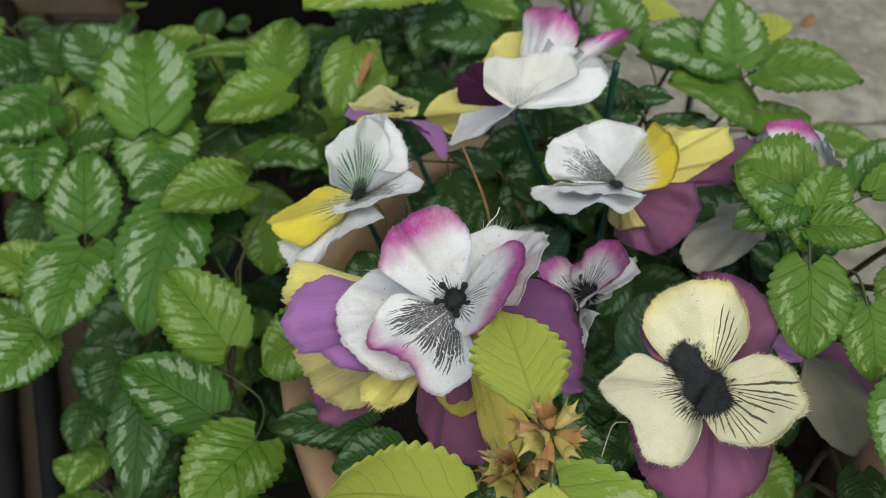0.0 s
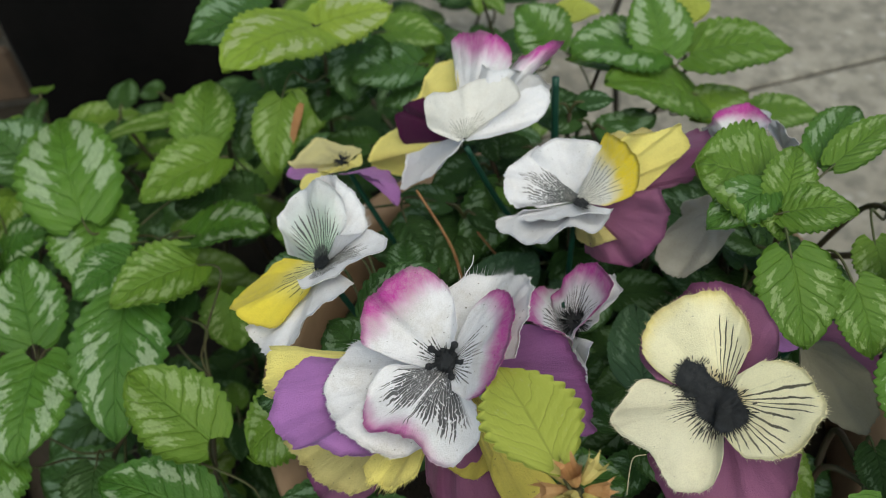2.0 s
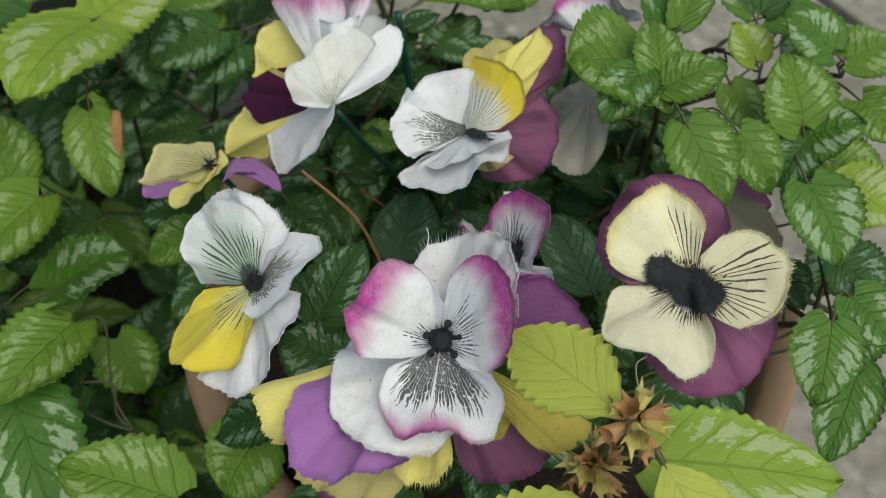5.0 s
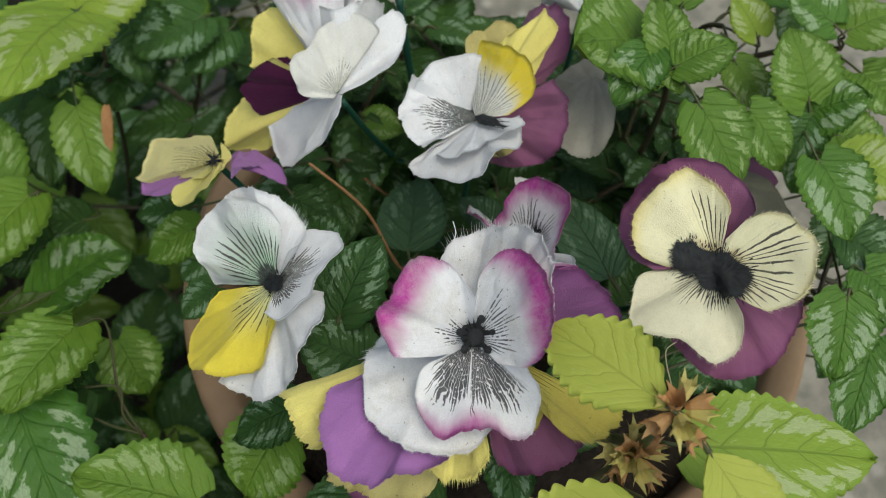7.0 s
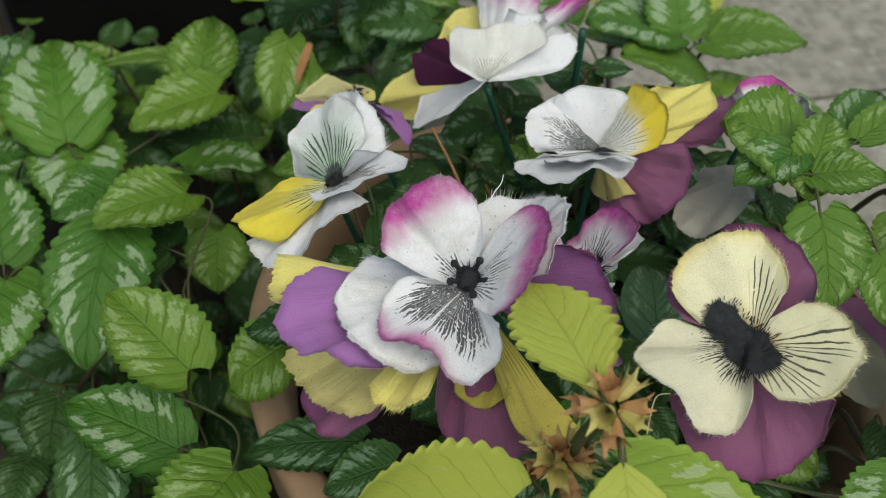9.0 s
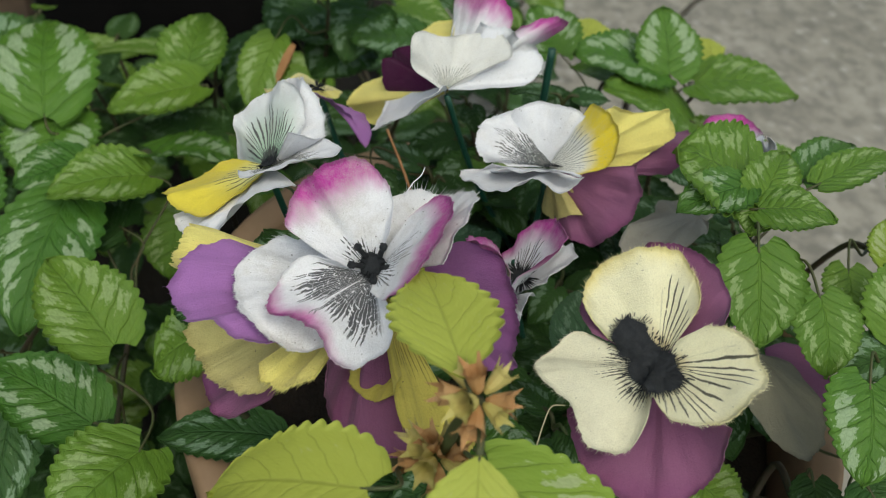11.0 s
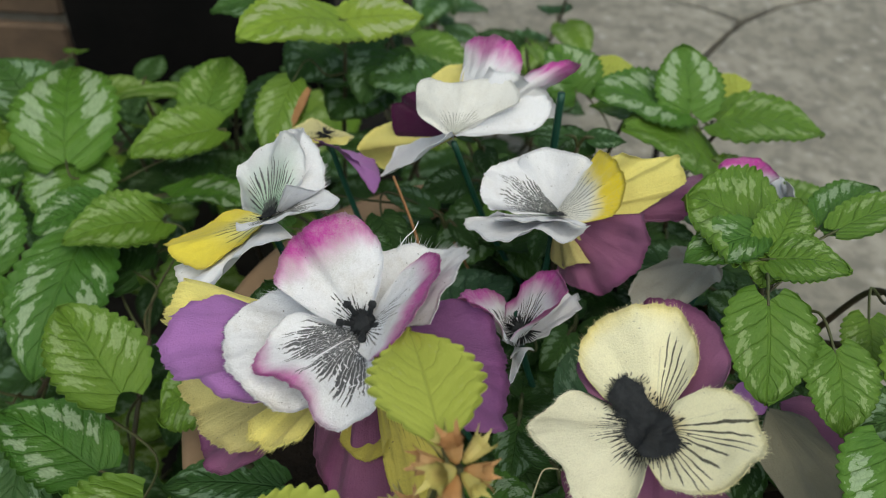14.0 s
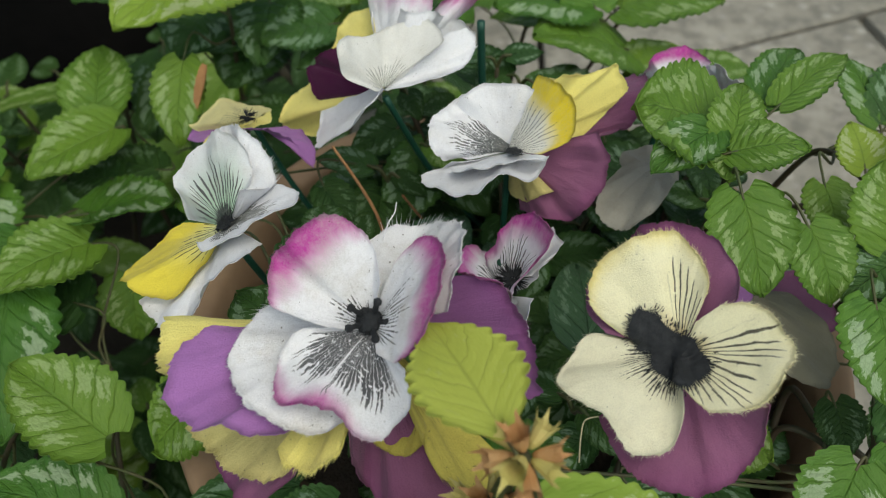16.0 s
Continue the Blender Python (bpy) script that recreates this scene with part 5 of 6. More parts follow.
leaf(pl, (-0.0902, 0.1853, 0.2360), (-0.1327, 0.2067, 0.2460), (0.1835, -0.0926, 0.9786), 0.0361, silver_leaf)
leaf(pl, (-0.0459, 0.2098, 0.2660), (-0.0693, 0.2015, 0.2500), (-0.5114, -0.1803, 0.8402), 0.0357, mid_leaf, teeth=10, stalk=False)
leaf(pl, (-0.0783, 0.3027, 0.2320), (-0.0802, 0.2809, 0.2130), (-0.0566, -0.6524, 0.7558), 0.0301, mid_leaf, teeth=9, stalk=False)
leaf(pl, (-0.1679, 0.2748, 0.2400), (-0.1742, 0.2260, 0.2340), (-0.0155, -0.1199, 0.9927), 0.0468, silver_leaf)
leaf(pl, (-0.1262, 0.2030, 0.2260), (-0.1262, 0.1582, 0.2060), (-0.0001, -0.4073, 0.9133), 0.0295, dark_leaf)
leaf(pl, (-0.0670, 0.1688, 0.2450), (-0.0899, 0.1351, 0.2480), (0.0413, 0.0607, 0.9973), 0.0407, mid_leaf)
leaf(pl, (-0.1844, 0.4092, 0.2380), (-0.2140, 0.4386, 0.2520), (0.2258, -0.2247, 0.9479), 0.0464, dark_leaf)
leaf(pl, (-0.2159, 0.3805, 0.2400), (-0.2434, 0.3538, 0.2420), (0.0375, 0.0363, 0.9986), 0.0510, silver_leaf)
leaf(pl, (-0.2163, 0.3520, 0.2360), (-0.2075, 0.3154, 0.2320), (0.0246, -0.1025, 0.9944), 0.0369, silver_leaf)
leaf(pl, (-0.1745, 0.2917, 0.2320), (-0.1819, 0.3386, 0.2460), (0.0445, -0.2794, 0.9591), 0.0391, silver_leaf)
leaf(pl, (-0.1847, 0.2356, 0.2220), (-0.2001, 0.2050, 0.2200), (-0.0261, -0.0521, 0.9983), 0.0387, silver_leaf)
leaf(pl, (-0.2027, 0.3246, 0.2220), (-0.2166, 0.2906, 0.2140), (-0.0806, -0.1969, 0.9771), 0.0360, low_leaf)
leaf(pl, (-0.1973, 0.4003, 0.2320), (-0.2080, 0.3652, 0.2280), (-0.0317, -0.1038, 0.9941), 0.0253, mid_leaf)
leaf(pl, (-0.2221, 0.4302, 0.2260), (-0.2473, 0.4557, 0.2360), (0.1888, -0.1916, 0.9631), 0.0329, low_leaf)
leaf(pl, (-0.1986, 0.3589, 0.2300), (-0.1730, 0.3607, 0.2380), (-0.2972, -0.0208, 0.9546), 0.0358, silver_leaf)
leaf(pl, (-0.1509, 0.2371, 0.2000), (-0.1542, 0.2102, 0.1900), (-0.0421, -0.3435, 0.9382), 0.0293, low_leaf)
leaf(pl, (-0.1701, 0.2240, 0.1700), (-0.1757, 0.2005, 0.1650), (-0.0468, -0.1974, 0.9792), 0.0252, low_leaf)
leaf(pl, (-0.1660, 0.2096, 0.1500), (-0.1796, 0.1856, 0.1500), (-0.0000, -0.0000, 1.0000), 0.0203, mid_leaf)
leaf(pl, (-0.0188, 0.1779, 0.2420), (-0.0652, 0.1813, 0.2360), (-0.1277, 0.0093, 0.9918), 0.0248, dark_leaf, stalk=False)
leaf(pl, (-0.0073, 0.1627, 0.2500), (-0.0348, 0.1584, 0.2440), (-0.2081, -0.0325, 0.9776), 0.0242, dark_leaf, stalk=False)
leaf(pl, (-0.0354, 0.2074, 0.2850), (-0.0612, 0.2162, 0.2720), (-0.4070, 0.1389, 0.9028), 0.0231, dark_leaf, teeth=9, stalk=False)
leaf(pl, (-0.2136, 0.3349, 0.2320), (-0.2439, 0.3453, 0.2380), (0.1737, -0.0598, 0.9830), 0.0416, silver_leaf)
leaf(pl, (-0.1956, 0.2745, 0.2150), (-0.2276, 0.2869, 0.2220), (0.1864, -0.0721, 0.9798), 0.0345, mid_leaf)
leaf(pl, (-0.2215, 0.3841, 0.2260), (-0.2517, 0.3915, 0.2360), (0.2978, -0.0733, 0.9518), 0.0411, silver_leaf)
leaf(pl, (-0.2563, 0.4502, 0.2200), (-0.2729, 0.4255, 0.2260), (0.1106, 0.1637, 0.9803), 0.0533, dark_leaf)
leaf(pl, (-0.2002, 0.2495, 0.2050), (-0.2199, 0.2631, 0.2100), (0.1680, -0.1163, 0.9789), 0.0222, silver_leaf)

pb = archangel("archangel plant with long shoots behind the pot")
stem(pb, [(-0.040, 0.520, -0.01), (-0.020, 0.480, 0.12), (-0.015, 0.440, 0.22), (-0.012, 0.415, 0.285)])
stem(pb, [(0.010, 0.520, -0.01), (0.020, 0.470, 0.12), (0.035, 0.440, 0.21), (0.030, 0.420, 0.265)])
stem(pb, [(-0.080, 0.500, -0.01), (-0.085, 0.460, 0.12), (-0.080, 0.430, 0.20), (-0.075, 0.420, 0.245)])
leaf(pb, (-0.0157, 0.4257, 0.2980), (-0.0623, 0.3900, 0.3120), (0.1839, 0.1413, 0.9727), 0.0576, bicolour_leaf)
leaf(pb, (-0.0134, 0.4269, 0.2980), (0.0282, 0.4321, 0.3020), (-0.0944, -0.0118, 0.9955), 0.0468, bicolour_leaf)
leaf(pb, (-0.0861, 0.3904, 0.2550), (-0.0791, 0.4331, 0.2660), (-0.0399, -0.2431, 0.9692), 0.0366, mid_leaf)
leaf(pb, (-0.0533, 0.4602, 0.2350), (-0.0643, 0.4044, 0.2250), (-0.0335, -0.1700, 0.9849), 0.0333, dark_leaf)
leaf(pb, (-0.0382, 0.3913, 0.2800), (-0.0491, 0.3616, 0.2540), (-0.2195, -0.5963, 0.7722), 0.0274, mid_leaf, label="yellowing leaf with a brown dry edge")
leaf(pb, (-0.0278, 0.3775, 0.2860), (-0.0376, 0.3690, 0.2640), (-0.6505, -0.5651, 0.5075), 0.0054, dry_leaf, stalk=False, teeth=5, label="curled dry brown leaf edge")
leaf(pb, (0.0388, 0.4144, 0.2720), (0.0005, 0.4145, 0.2700), (-0.0521, 0.0001, 0.9986), 0.0414, dark_leaf)
leaf(pb, (0.0455, 0.4023, 0.2680), (0.0160, 0.3982, 0.2620), (-0.1954, -0.0267, 0.9804), 0.0335, dark_leaf)
leaf(pb, (-0.0004, 0.4270, 0.2620), (-0.0306, 0.4481, 0.2500), (-0.2539, 0.1777, 0.9508), 0.0361, dark_leaf)
leaf(pb, (-0.0414, 0.4312, 0.2500), (-0.0661, 0.3949, 0.2360), (-0.1703, -0.2513, 0.9528), 0.0306, dark_leaf)
leaf(pb, (0.0058, 0.3878, 0.2400), (-0.0220, 0.4060, 0.2320), (-0.1959, 0.1285, 0.9722), 0.0290, low_leaf)
leaf(pb, (-0.0928, 0.4390, 0.2350), (-0.1522, 0.4336, 0.2380), (0.0501, 0.0046, 0.9987), 0.0156, mid_leaf)
leaf(pb, (-0.0411, 0.4399, 0.3000), (-0.0839, 0.4266, 0.3000), (0.0000, 0.0000, 1.0000), 0.0521, dark_leaf)
leaf(pb, (-0.0217, 0.4591, 0.2620), (-0.0444, 0.4312, 0.2550), (-0.1210, -0.1480, 0.9816), 0.0473, dark_leaf)
leaf(pb, (0.0101, 0.4412, 0.2720), (-0.0019, 0.4060, 0.2620), (-0.0835, -0.2457, 0.9657), 0.0401, dark_leaf)
leaf(pb, (0.0263, 0.4541, 0.2680), (0.0593, 0.4465, 0.2620), (0.1703, -0.0390, 0.9846), 0.0350, mid_leaf)
leaf(pb, (-0.0619, 0.3696, 0.2320), (-0.0962, 0.3930, 0.2280), (-0.0793, 0.0542, 0.9954), 0.0287, low_leaf)
leaf(pb, (0.1201, 0.4243, 0.2620), (0.1051, 0.4432, 0.2820), (0.3964, -0.5000, 0.7700), 0.0450, silver_leaf)
leaf(pb, (0.0418, 0.4391, 0.2500), (0.0241, 0.4649, 0.2600), (0.1717, -0.2514, 0.9525), 0.0375, mid_leaf)
leaf(pb, (0.0033, 0.4430, 0.2500), (-0.0203, 0.4163, 0.2400), (-0.1794, -0.2025, 0.9627), 0.0460, dark_leaf)

pr = archangel("archangel plant with silver-flecked leaves growing out of the pot")
stem(pr, [(0.150, 0.235, 0.180), (0.160, 0.225, 0.25), (0.152, 0.215, 0.310), (0.148, 0.215, 0.338)])
stem(pr, [(0.165, 0.215, 0.180), (0.190, 0.190, 0.24), (0.198, 0.180, 0.29), (0.196, 0.178, 0.308)])
stem(pr, [(0.150, 0.170, 0.180), (0.165, 0.130, 0.255), (0.160, 0.105, 0.28), (0.150, 0.102, 0.292)])
stem(pr, [(0.170, 0.250, 0.180), (0.205, 0.255, 0.25), (0.215, 0.248, 0.29), (0.218, 0.238, 0.300)])
leaf(pr, (0.1503, 0.2323, 0.3360), (0.1255, 0.2435, 0.3430), (0.2272, -0.1022, 0.9685), 0.0551, mid_leaf, teeth=12)
leaf(pr, (0.1451, 0.2232, 0.3430), (0.1196, 0.2155, 0.3380), (-0.1766, -0.0533, 0.9828), 0.0217, silver_leaf, teeth=11)
leaf(pr, (0.1485, 0.2158, 0.3420), (0.1647, 0.2408, 0.3480), (-0.1073, -0.1658, 0.9803), 0.0198, mid_leaf, teeth=11)
leaf(pr, (0.1796, 0.2447, 0.3280), (0.2219, 0.2876, 0.3160), (0.1373, 0.1391, 0.9807), 0.0220, silver_leaf, teeth=11)
leaf(pr, (0.1468, 0.2121, 0.3420), (0.1701, 0.2050, 0.3480), (-0.2284, 0.0702, 0.9710), 0.0242, mid_leaf, teeth=11)
leaf(pr, (0.1483, 0.2154, 0.3410), (0.1426, 0.2039, 0.3380), (-0.1004, -0.2036, 0.9739), 0.0156, mid_leaf, teeth=9)
leaf(pr, (0.1415, 0.1939, 0.3410), (0.1389, 0.1653, 0.3240), (-0.0458, -0.5076, 0.8604), 0.0308, mid_leaf)
leaf(pr, (0.1673, 0.1868, 0.3260), (0.1682, 0.1629, 0.3120), (0.0201, -0.5055, 0.8626), 0.0260, mid_leaf)
leaf(pr, (0.1998, 0.1791, 0.3160), (0.2063, 0.2030, 0.3330), (-0.1500, -0.5456, 0.8245), 0.0343, mid_leaf)
leaf(pr, (0.1994, 0.1764, 0.3110), (0.2144, 0.1644, 0.3240), (-0.4389, 0.3493, 0.8279), 0.0301, silver_leaf)
leaf(pr, (0.1999, 0.1749, 0.3120), (0.1750, 0.1659, 0.3100), (-0.0708, -0.0256, 0.9972), 0.0209, dark_leaf)
leaf(pr, (0.1770, 0.1560, 0.3180), (0.1699, 0.1263, 0.3060), (-0.0844, -0.3554, 0.9309), 0.0328, silver_leaf)
leaf(pr, (0.2015, 0.1523, 0.3000), (0.2110, 0.1310, 0.3000), (0.0000, 0.0000, 1.0000), 0.0368, bicolour_leaf)
leaf(pr, (0.1484, 0.1115, 0.3050), (0.1283, 0.0930, 0.2900), (-0.3549, -0.3247, 0.8767), 0.0274, silver_leaf)
leaf(pr, (0.1529, 0.0951, 0.2900), (0.1207, 0.0764, 0.2800), (-0.2240, -0.1306, 0.9658), 0.0247, silver_leaf)
leaf(pr, (0.1701, 0.1157, 0.2950), (0.1703, 0.0940, 0.2900), (0.0015, -0.2248, 0.9744), 0.0292, silver_leaf)
leaf(pr, (0.2446, 0.2438, 0.3050), (0.2772, 0.2733, 0.3120), (-0.1166, -0.1055, 0.9876), 0.0286, dark_leaf)
leaf(pr, (0.2416, 0.2448, 0.3050), (0.2448, 0.2844, 0.3120), (-0.0139, -0.1731, 0.9848), 0.0225, silver_leaf)
leaf(pr, (0.2463, 0.2415, 0.3030), (0.2762, 0.2345, 0.3000), (0.0945, -0.0223, 0.9953), 0.0367, silver_leaf)
leaf(pr, (0.1838, 0.2411, 0.3300), (0.2260, 0.2628, 0.3320), (-0.0374, -0.0193, 0.9991), 0.0179, mid_leaf)
leaf(pr, (0.0898, 0.1359, 0.2700), (0.1057, 0.1219, 0.2620), (0.2654, -0.2340, 0.9353), 0.0152, dark_leaf, teeth=9)
leaf(pr, (0.0474, 0.1483, 0.2900), (0.0745, 0.1466, 0.2850), (0.1802, -0.0111, 0.9836), 0.0259, silver_leaf, teeth=9)
leaf(pr, (0.1355, 0.1514, 0.2620), (0.1493, 0.1368, 0.2580), (0.1336, -0.1422, 0.9808), 0.0293, mid_leaf)

stem(pr, [(0.205, 0.255, 0.25), (0.235, 0.225, 0.280), (0.245, 0.205, 0.296), (0.248, 0.195, 0.302)])
leaf(pr, (0.2398, 0.2007, 0.3180), (0.2329, 0.2239, 0.3260), (0.0893, -0.3005, 0.9496), 0.0329, silver_leaf)
leaf(pr, (0.2446, 0.1954, 0.3150), (0.2686, 0.1881, 0.3200), (-0.1871, 0.0572, 0.9807), 0.0302, mid_leaf)
leaf(pr, (0.2439, 0.1802, 0.3020), (0.2423, 0.1535, 0.3000), (-0.0043, -0.0746, 0.9972), 0.0333, mid_leaf)
leaf(pr, (0.2099, 0.1652, 0.3000), (0.2226, 0.1438, 0.2940), (0.1194, -0.2011, 0.9723), 0.0345, mid_leaf)
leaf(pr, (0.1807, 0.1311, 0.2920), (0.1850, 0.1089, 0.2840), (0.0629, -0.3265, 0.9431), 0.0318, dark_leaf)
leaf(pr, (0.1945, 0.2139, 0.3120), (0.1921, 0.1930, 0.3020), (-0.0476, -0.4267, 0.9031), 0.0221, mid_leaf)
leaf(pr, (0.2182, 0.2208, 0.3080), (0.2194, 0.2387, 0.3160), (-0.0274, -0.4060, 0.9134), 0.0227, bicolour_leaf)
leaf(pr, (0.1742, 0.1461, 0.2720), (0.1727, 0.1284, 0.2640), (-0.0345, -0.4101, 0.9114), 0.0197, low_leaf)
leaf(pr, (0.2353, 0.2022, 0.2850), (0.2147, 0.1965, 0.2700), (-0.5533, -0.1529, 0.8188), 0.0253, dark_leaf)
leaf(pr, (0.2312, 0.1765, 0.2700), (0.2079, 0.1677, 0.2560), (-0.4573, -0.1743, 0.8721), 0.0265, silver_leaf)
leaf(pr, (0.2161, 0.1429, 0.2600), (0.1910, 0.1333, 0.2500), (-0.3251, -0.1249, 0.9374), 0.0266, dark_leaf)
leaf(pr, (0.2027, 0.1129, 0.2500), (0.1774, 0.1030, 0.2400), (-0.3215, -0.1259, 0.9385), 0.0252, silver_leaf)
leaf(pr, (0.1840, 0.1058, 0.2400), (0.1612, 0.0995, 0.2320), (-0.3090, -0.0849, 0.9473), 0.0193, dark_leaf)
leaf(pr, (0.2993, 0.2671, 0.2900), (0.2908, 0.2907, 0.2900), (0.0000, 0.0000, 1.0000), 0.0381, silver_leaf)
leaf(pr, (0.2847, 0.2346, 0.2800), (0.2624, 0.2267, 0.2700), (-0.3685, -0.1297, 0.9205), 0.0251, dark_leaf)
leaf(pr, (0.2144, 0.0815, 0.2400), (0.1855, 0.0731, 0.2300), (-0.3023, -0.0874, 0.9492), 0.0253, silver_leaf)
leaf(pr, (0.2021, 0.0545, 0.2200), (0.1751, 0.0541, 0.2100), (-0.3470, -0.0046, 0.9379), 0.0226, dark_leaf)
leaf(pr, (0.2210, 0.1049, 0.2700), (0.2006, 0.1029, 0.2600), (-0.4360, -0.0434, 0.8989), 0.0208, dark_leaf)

pk = archangel("archangel shoots reaching over the paving")
stem(pk, [(0.150, 0.470, -0.01), (0.170, 0.440, 0.12), (0.190, 0.410, 0.22), (0.196, 0.395, 0.262)])
stem(pk, [(0.150, 0.470, -0.01), (0.140, 0.430, 0.14), (0.145, 0.420, 0.22), (0.150, 0.415, 0.258)])
leaf(pk, (0.1912, 0.3905, 0.2720), (0.2432, 0.3776, 0.2820), (-0.1779, 0.0440, 0.9831), 0.0480, mid_leaf)
leaf(pk, (0.1752, 0.3899, 0.2760), (0.1705, 0.4194, 0.3000), (0.0985, -0.6177, 0.7802), 0.0397, silver_leaf)
leaf(pk, (0.1711, 0.3932, 0.2760), (0.1213, 0.3943, 0.2840), (0.1584, -0.0037, 0.9874), 0.0506, silver_leaf)
leaf(pk, (0.1860, 0.3682, 0.2620), (0.1360, 0.3658, 0.2880), (0.4608, 0.0220, 0.8873), 0.0564, mid_leaf)
leaf(pk, (0.1819, 0.3585, 0.2580), (0.2217, 0.3703, 0.2580), (0.0000, 0.0000, 1.0000), 0.0297, mid_leaf)
leaf(pk, (0.2154, 0.4623, 0.2450), (0.2369, 0.4666, 0.2500), (-0.2180, -0.0441, 0.9749), 0.0259, lime_leaf)
leaf(pk, (0.1409, 0.4836, 0.2400), (0.1681, 0.4798, 0.2450), (-0.1777, 0.0246, 0.9838), 0.0262, lime_leaf)
leaf(pk, (0.2273, 0.3662, 0.2400), (0.2696, 0.3681, 0.2360), (0.0940, 0.0042, 0.9956), 0.0302, mid_leaf)
leaf(pk, (0.1621, 0.4025, 0.2620), (0.1273, 0.4156, 0.2620), (-0.0000, 0.0000, 1.0000), 0.0269, mid_leaf)

pf = archangel("lime green archangel sprig with dried seed heads at the pot's front")
stem(pf, [(0.060, 0.180, 0.180), (0.050, 0.140, 0.26), (0.036, 0.118, 0.330), (0.037, 0.112, 0.366)], 0.0022, 0.0016, stalk_green)
leaf(pf, (0.0332, 0.1137, 0.3738), (0.0248, 0.1535, 0.3670), (-0.0174, 0.0883, 0.9959), 0.0275, lime_leaf, teeth=11, tooth=0.075, bend=0.05, pucker=0.004, heart=0.02, shape=wedge_width)
leaf(pf, (0.0413, 0.1030, 0.3500), (0.0877, 0.0679, 0.3380), (0.1611, -0.1218, 0.9794), 0.0350, bicolour_leaf, teeth=14, bend=0.04, pucker=0.004)
leaf(pf, (0.0365, 0.0977, 0.3665), (0.0325, 0.0640, 0.3540), (0.05, -0.30, 0.95), 0.0240, lime_leaf, pucker=0.004, heart=0.0, tooth=0.035, shape=wedge_width)
stem(pf, [(0.0372, 0.1115, 0.3680), (0.0335, 0.1125, 0.3550), (0.0290, 0.1130, 0.3400), (0.0100, 0.1160, 0.3260)], 0.0016, 0.0019, stalk_green)
stem(pf, [(0.0372, 0.1115, 0.3680), (0.0372, 0.1040, 0.3675), (0.0365, 0.0977, 0.3665)], 0.0012, 0.0010, stalk_green)
leaf(pf, (0.0122, 0.0989, 0.3480), (-0.0300, 0.1105, 0.3300), (-0.3665, 0.1010, 0.9249), 0.0335, lime_leaf, teeth=12, tooth=0.06, bend=0.05, pucker=0.004)

pn = archangel("low dark archangel shoots between the flower stems")
stem(pn, [(0.030, 0.250, 0.180), (0.020, 0.240, 0.24), (0.005, 0.225, 0.28), (0.000, 0.215, 0.305)])
stem(pn, [(0.060, 0.300, 0.180), (0.058, 0.305, 0.22), (0.058, 0.312, 0.25), (0.058, 0.315, 0.262)])
stem(pn, [(0.000, 0.200, 0.180), (-0.020, 0.190, 0.22), (-0.035, 0.185, 0.25), (-0.040, 0.185, 0.26)])
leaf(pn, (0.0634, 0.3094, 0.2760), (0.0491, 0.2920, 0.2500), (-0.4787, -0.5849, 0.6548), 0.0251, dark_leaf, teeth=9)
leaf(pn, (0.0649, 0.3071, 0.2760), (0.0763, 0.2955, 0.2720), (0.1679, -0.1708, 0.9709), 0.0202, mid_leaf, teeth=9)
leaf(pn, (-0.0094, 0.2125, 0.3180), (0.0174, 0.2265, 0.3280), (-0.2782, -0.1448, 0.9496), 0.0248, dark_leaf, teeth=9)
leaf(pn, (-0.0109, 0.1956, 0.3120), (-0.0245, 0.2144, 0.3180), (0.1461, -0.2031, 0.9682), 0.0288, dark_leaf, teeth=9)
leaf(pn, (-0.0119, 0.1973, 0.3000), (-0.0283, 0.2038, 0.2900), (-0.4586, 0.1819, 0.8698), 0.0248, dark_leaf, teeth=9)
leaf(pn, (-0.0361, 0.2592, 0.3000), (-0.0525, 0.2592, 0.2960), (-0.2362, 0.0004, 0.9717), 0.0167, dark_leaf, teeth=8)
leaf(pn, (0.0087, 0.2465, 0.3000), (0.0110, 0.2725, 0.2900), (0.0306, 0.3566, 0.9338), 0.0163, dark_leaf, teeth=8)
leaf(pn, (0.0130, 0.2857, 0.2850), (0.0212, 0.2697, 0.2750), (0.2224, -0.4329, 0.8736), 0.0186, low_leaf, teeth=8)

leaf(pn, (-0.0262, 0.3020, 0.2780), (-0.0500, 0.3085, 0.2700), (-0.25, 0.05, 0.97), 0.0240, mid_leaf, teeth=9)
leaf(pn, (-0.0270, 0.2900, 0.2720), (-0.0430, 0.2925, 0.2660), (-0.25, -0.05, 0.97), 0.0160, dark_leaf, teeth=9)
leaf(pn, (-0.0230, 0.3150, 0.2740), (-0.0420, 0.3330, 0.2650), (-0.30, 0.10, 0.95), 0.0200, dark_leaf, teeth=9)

pa = thing("artificial_foliage", "dull green cloth leaves on plastic stems among the pansies", "artificial foliage")
stem(pa, [(0.095, 0.225, 0.180), (0.098, 0.215, 0.24), (0.100, 0.205, 0.275), (0.102, 0.200, 0.285)], 0.0015, 0.0015, green_plastic)
stem(pa, [(0.070, 0.255, 0.180), (0.066, 0.255, 0.22), (0.062, 0.250, 0.25), (0.060, 0.246, 0.262)], 0.0015, 0.0015, green_plastic)
leaf(pa, (0.0858, 0.1720, 0.3000), (0.1006, 0.2207, 0.2920), (0.0451, 0.1487, 0.9878), 0.0258, fake_leaf, teeth=18, tooth=0.02, heart=0.0)
leaf(pa, (0.0402, 0.2418, 0.2720), (0.0719, 0.2767, 0.2640), (0.1125, 0.1238, 0.9859), 0.0302, fake_leaf, teeth=18, tooth=0.02, heart=0.0)
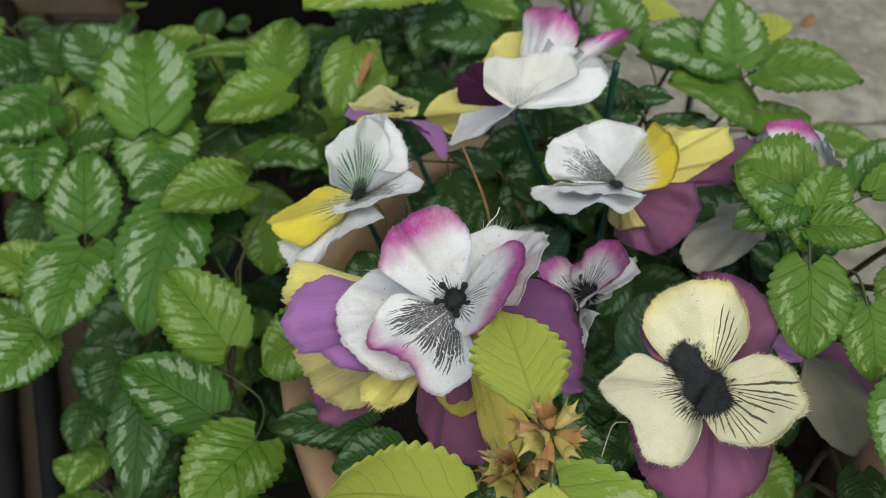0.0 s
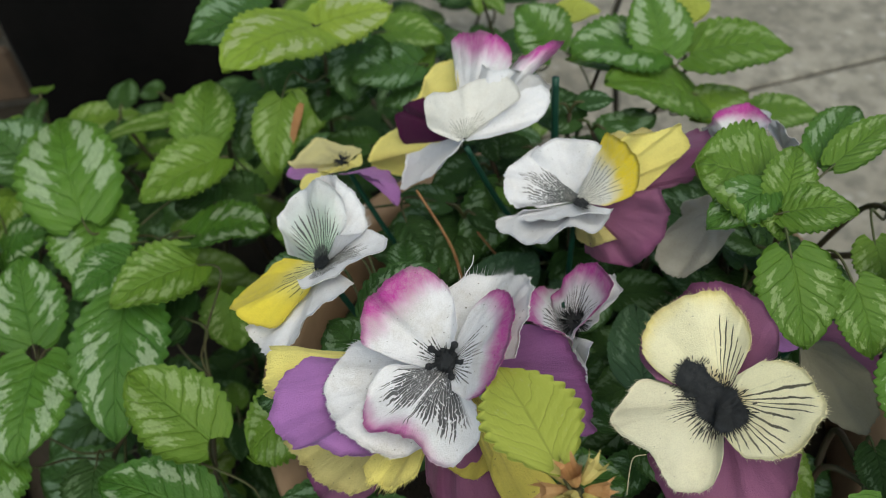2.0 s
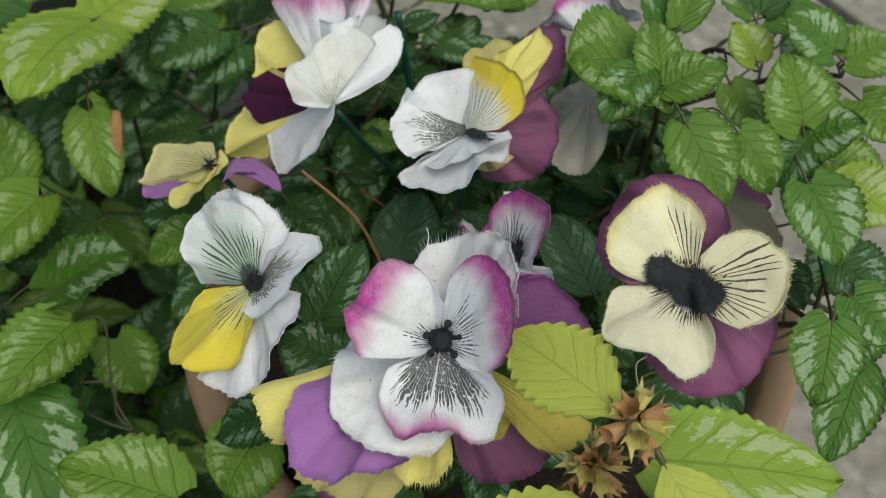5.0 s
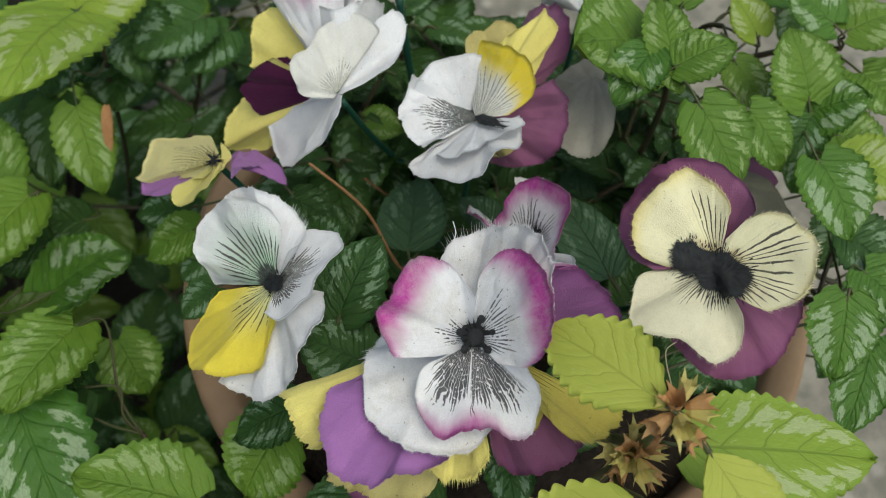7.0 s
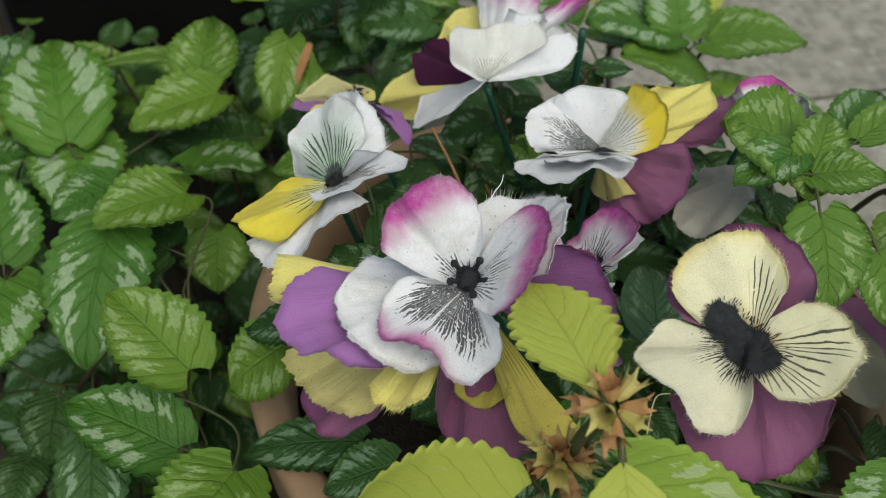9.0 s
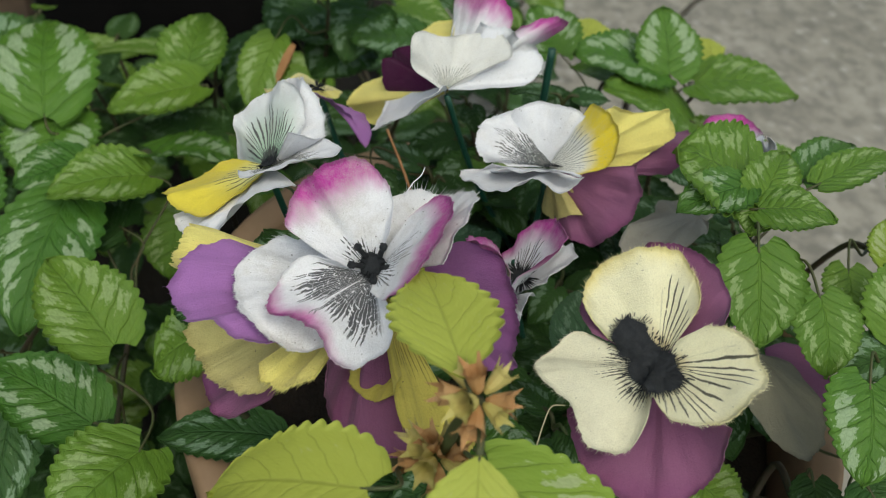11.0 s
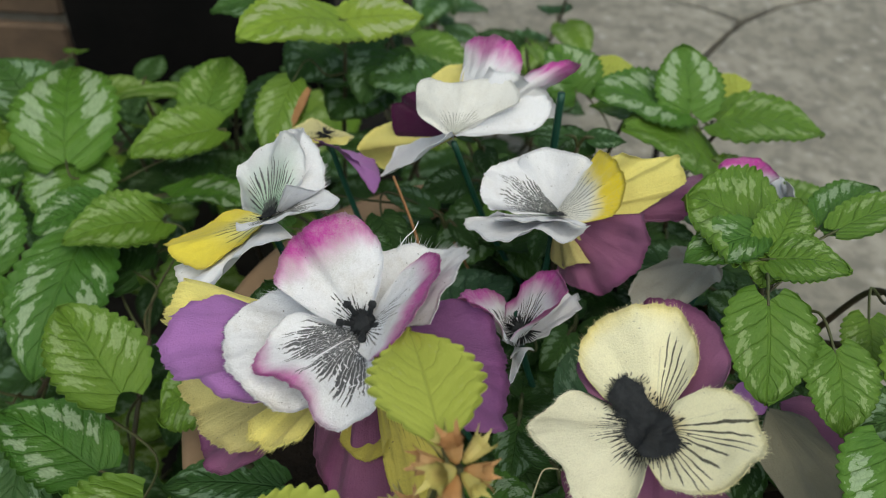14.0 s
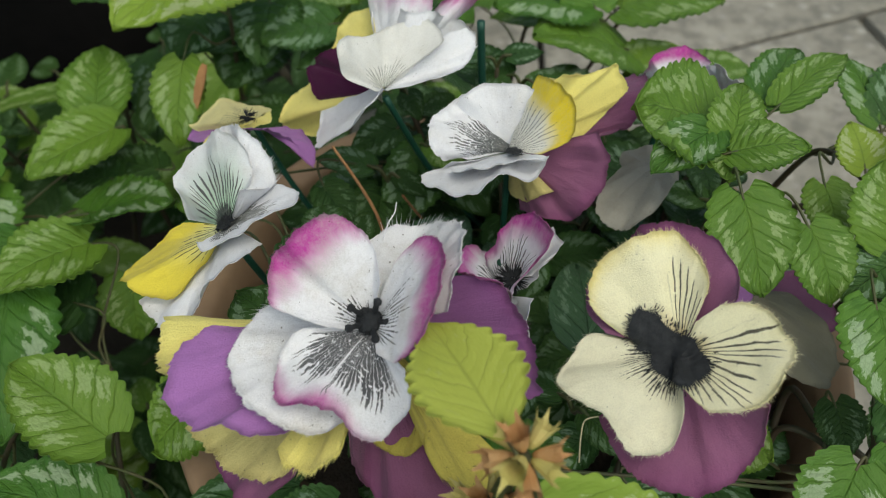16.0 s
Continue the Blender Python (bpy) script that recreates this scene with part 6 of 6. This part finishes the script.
leaf(pa, (0.0782, 0.2286, 0.2750), (0.0744, 0.2504, 0.2720), (-0.0231, 0.1319, 0.9910), 0.0169, fake_leaf, teeth=12, tooth=0.02, heart=0.0)
leaf(pa, (0.1349, 0.2439, 0.2500), (0.1434, 0.2211, 0.2500), (0.0000, 0.0000, 1.0000), 0.0295, fake_leaf, teeth=12, tooth=0.02, heart=0.0)

# ---- lower growth of the bed and the pot ----
BED = "archangel shoot with flecked leaves low in the shaded bed"
rnd = random.Random(11)
spots = []
for i in range(900):
    x, y = rnd.uniform(-0.42, 0.14), rnd.uniform(0.06, 0.80)
    if math.hypot(x - PX, y - PY) < PR + 0.035 or (x > -0.06 and y < 0.40) or (x > 0.02 and y < 0.46) or (y < 0.42 and x < -0.30):
        continue
    if y > 0.60 and x < 0.0:
        continue
    if x < -0.235 - 0.37 * (y - 0.245) + 0.05:
        continue
    if all(math.hypot(x - a, y - b) > 0.052 for a, b in spots):
        spots.append((x, y))
    if len(spots) >= 44:
        break
for i, (x, y) in enumerate(spots):
    top = rnd.uniform(0.10, 0.185) if y < 0.5 else rnd.uniform(0.12, 0.22)
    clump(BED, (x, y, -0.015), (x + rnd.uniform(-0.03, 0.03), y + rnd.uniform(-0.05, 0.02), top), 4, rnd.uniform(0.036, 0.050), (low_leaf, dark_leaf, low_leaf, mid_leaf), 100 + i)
for i in range(6):  # low shoots in shade-darkened leaf colours along the foot of the black panel
    x, y = -0.24 + 0.042 * i, 0.60 + 0.02 * ((i * 5) % 3)
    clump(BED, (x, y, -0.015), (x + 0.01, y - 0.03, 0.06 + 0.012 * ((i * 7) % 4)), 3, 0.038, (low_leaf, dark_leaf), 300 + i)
for i, (x, y, top) in enumerate(((-0.085, 0.150, 0.19), (-0.050, 0.105, 0.20), (-0.010, 0.078, 0.21), (0.040, 0.062, 0.20), (-0.100, 0.100, 0.17), (-0.060, 0.060, 0.16))):
    clump(BED, (x, y, -0.015), (x + rnd.uniform(-0.02, 0.02), y + rnd.uniform(-0.02, 0.02), top), 4, 0.040, (low_leaf, dark_leaf, mid_leaf), 160 + i)
for i, (x, y, top) in enumerate(((0.050, 0.335, 0.285), (0.075, 0.340, 0.280), (0.105, 0.335, 0.285), (0.130, 0.325, 0.280), (0.090, 0.318, 0.270), (0.150, 0.310, 0.275), (0.030, 0.315, 0.270), (0.02, 0.19, 0.245), (0.05, 0.16, 0.255), (0.09, 0.17, 0.262), (0.13, 0.15, 0.255), (0.155, 0.20, 0.262), (0.03, 0.26, 0.255), (0.06, 0.22, 0.255), (0.10, 0.25, 0.25),
                                 (0.16, 0.245, 0.275), (0.175, 0.225, 0.272), (0.165, 0.275, 0.272), (0.185, 0.25, 0.268), (0.15, 0.225, 0.270), (0.14, 0.28, 0.255), (0.09, 0.31, 0.245), (0.04, 0.31, 0.245), (0.12, 0.21, 0.25))):
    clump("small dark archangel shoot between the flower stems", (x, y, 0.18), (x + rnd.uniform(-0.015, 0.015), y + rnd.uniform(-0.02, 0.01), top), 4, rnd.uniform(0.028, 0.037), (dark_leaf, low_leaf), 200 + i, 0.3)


# ---- dried seed heads of the front sprig ----
def seed_cup(plant, foot, way, length, material, seed):
    """A five-pointed funnel, open at its mouth."""
    r2 = random.Random(seed)
    z = Vector(way).normalized()
    x = z.orthogonal().normalized()
    y = z.cross(x)
    rings = [(0.0, 0.10), (0.25, 0.22), (0.60, 0.29), (0.88, 0.36)]
    verts, faces = [], []
    n = 10
    for wall in (0, 1):
        for s, r in rings:
            for i in range(n):
                a = 2 * math.pi * i / n
                rr = (r - 0.035 * wall) * length * (1 + 0.08 * math.sin(5 * a))
                verts.append(Vector(foot) + z * (s * length) + (x * math.cos(a) + y * math.sin(a)) * rr)
        for i in range(5):
            a = 2 * math.pi * (2 * i + 0.5) / n + math.pi / n * 0.5
            rr = (0.52 + r2.uniform(-0.1, 0.12) - 0.02 * wall) * length
            verts.append(Vector(foot) + z * (length * (1.22 + r2.uniform(-0.12, 0.12))) + (x * math.cos(a) + y * math.sin(a)) * rr)
    half = len(verts) // 2
    for w in (0, 1):
        o = w * half
        for k in range(3):
            for i in range(n):
                q = (o + k * n + i, o + k * n + (i + 1) % n, o + (k + 1) * n + (i + 1) % n, o + (k + 1) * n + i)
                faces.append(q if w == 0 else q[::-1])
        for i in range(5):
            t = (o + 3 * n + 2 * i, o + 3 * n + (2 * i + 1) % n, o + 4 * n + i)
            faces.append(t if w == 0 else t[::-1])
    return mesh_object("seed_cup", verts, faces, material, plant, smooth=False)


for mid, up, count, size in (((0.0370, 0.1110, 0.3690), (-0.25, -0.3, 0.9), 8, 0.0080), ((0.0300, 0.1130, 0.3400), (-0.2, -0.45, 0.85), 10, 0.0080)):
    for i in range(count):
        a = 2.4 * i + 0.4
        tiltv = 1.15 if i < 6 else 0.5
        d = Vector((math.cos(a) * math.sin(tiltv), math.sin(a) * math.sin(tiltv), math.cos(tiltv)))
        d = Vector(up).to_track_quat("Z", "Y") @ d
        d.z = max(d.z, -0.2)
        seed_cup(pf, Vector(mid) + d * 0.0022, d, size * (0.85 + 0.3 * ((i * 7) % 5) / 5), (seed_brown, seed_green)[i % 2], 40 + i)

# ---- twigs ----
tube("twig", pn, [(0.060, 0.250, 0.205), (0.036, 0.243, 0.262), (0.030, 0.256, 0.296), (0.018, 0.274, 0.318)], 0.0008, 0.0006, dry_twig, 7, "dry brown twig")
tube("twig", pn, [(0.082, 0.290, 0.205), (0.060, 0.285, 0.245), (0.046, 0.282, 0.275)], 0.0008, 0.0005, dry_twig, 6, "dry brown twig")


# ---- a dry leaf lying on the paving ----
fallen = thing("fallen_leaf", "small curled dry brown leaf lying on the paving", "fallen leaf")
blade("leaf_blade", fallen, (0.4225, 0.8062, 0.0030), (0.4375, 0.8162, 0.0070), (0.4, -0.5, 0.8), 0.011, dry_twig, leaf_width, 24, 8, bend=0.15, cup=0.5, ruffle=0.14, teeth=5, seed=77)
tube("leaf_stalk", fallen, [(0.4225, 0.8062, 0.0030), (0.4175, 0.8042, 0.0022), (0.4125, 0.8052, 0.0016)], 0.0006, 0.0004, dry_twig, 5)

# ---- loose stems and threads ----
tube("stem", pr, [(0.1650, 0.1500, 0.2150), (0.1739, 0.1652, 0.2500), (0.1753, 0.1468, 0.2540), (0.1814, 0.1326, 0.2560), (0.1910, 0.1216, 0.2500)], 0.0016, 0.0014, stalk_dark, 7)
tube("stem", pr, [(0.1600, 0.1450, 0.2150), (0.1630, 0.1519, 0.2460), (0.1728, 0.1440, 0.2500), (0.1766, 0.1317, 0.2520), (0.1759, 0.1236, 0.2540)], 0.0014, 0.0012, stalk_dark, 7)
tube("stem", pr, [(0.1759, 0.1236, 0.2540), (0.1825, 0.1292, 0.2620), (0.1886, 0.1337, 0.2700)], 0.0012, 0.0010, stalk_dark, 7)
tube("thread", fe, [(0.0595, 0.1229, 0.3300), (0.0618, 0.1288, 0.3340), (0.0635, 0.1312, 0.3370), (0.0671, 0.1309, 0.3380)], 0.00025, 0.00018, cable_grey, 5)
tube("thread", fa, [(0.0208, 0.1870, 0.3620), (0.0232, 0.1907, 0.3640), (0.0256, 0.1932, 0.3650), (0.0268, 0.1961, 0.3660)], 0.00022, 0.00015, white_plain, 5)
bare = thing("wire_stem", "bare green plastic-coated wire stem of a lost flower", "artificial stem")
tube("wire", bare, [(0.0860, 0.3080, 0.3390), (0.0870, 0.3030, 0.3000), (0.0890, 0.2950, 0.2500), (0.0900, 0.2900, 0.2000)], 0.0017, 0.0017, green_plastic, 9)
tube("stem", pl, [(0.0075, 0.5663, 0.1500), (0.0197, 0.5310, 0.1450), (0.0377, 0.4890, 0.1300)], 0.0016, 0.0014, stalk_dark, 7)
tube("stem", pl, [(0.0063, 0.5589, 0.1450), (0.0232, 0.5245, 0.1400), (0.0418, 0.4948, 0.1250)], 0.0013, 0.0012, stalk_dark, 7)
tube("stem", pl, [(-0.0802, 0.4943, 0.1100), (-0.0445, 0.4716, 0.1050), (-0.0063, 0.4436, 0.1000)], 0.0014, 0.0013, stalk_dark, 7)
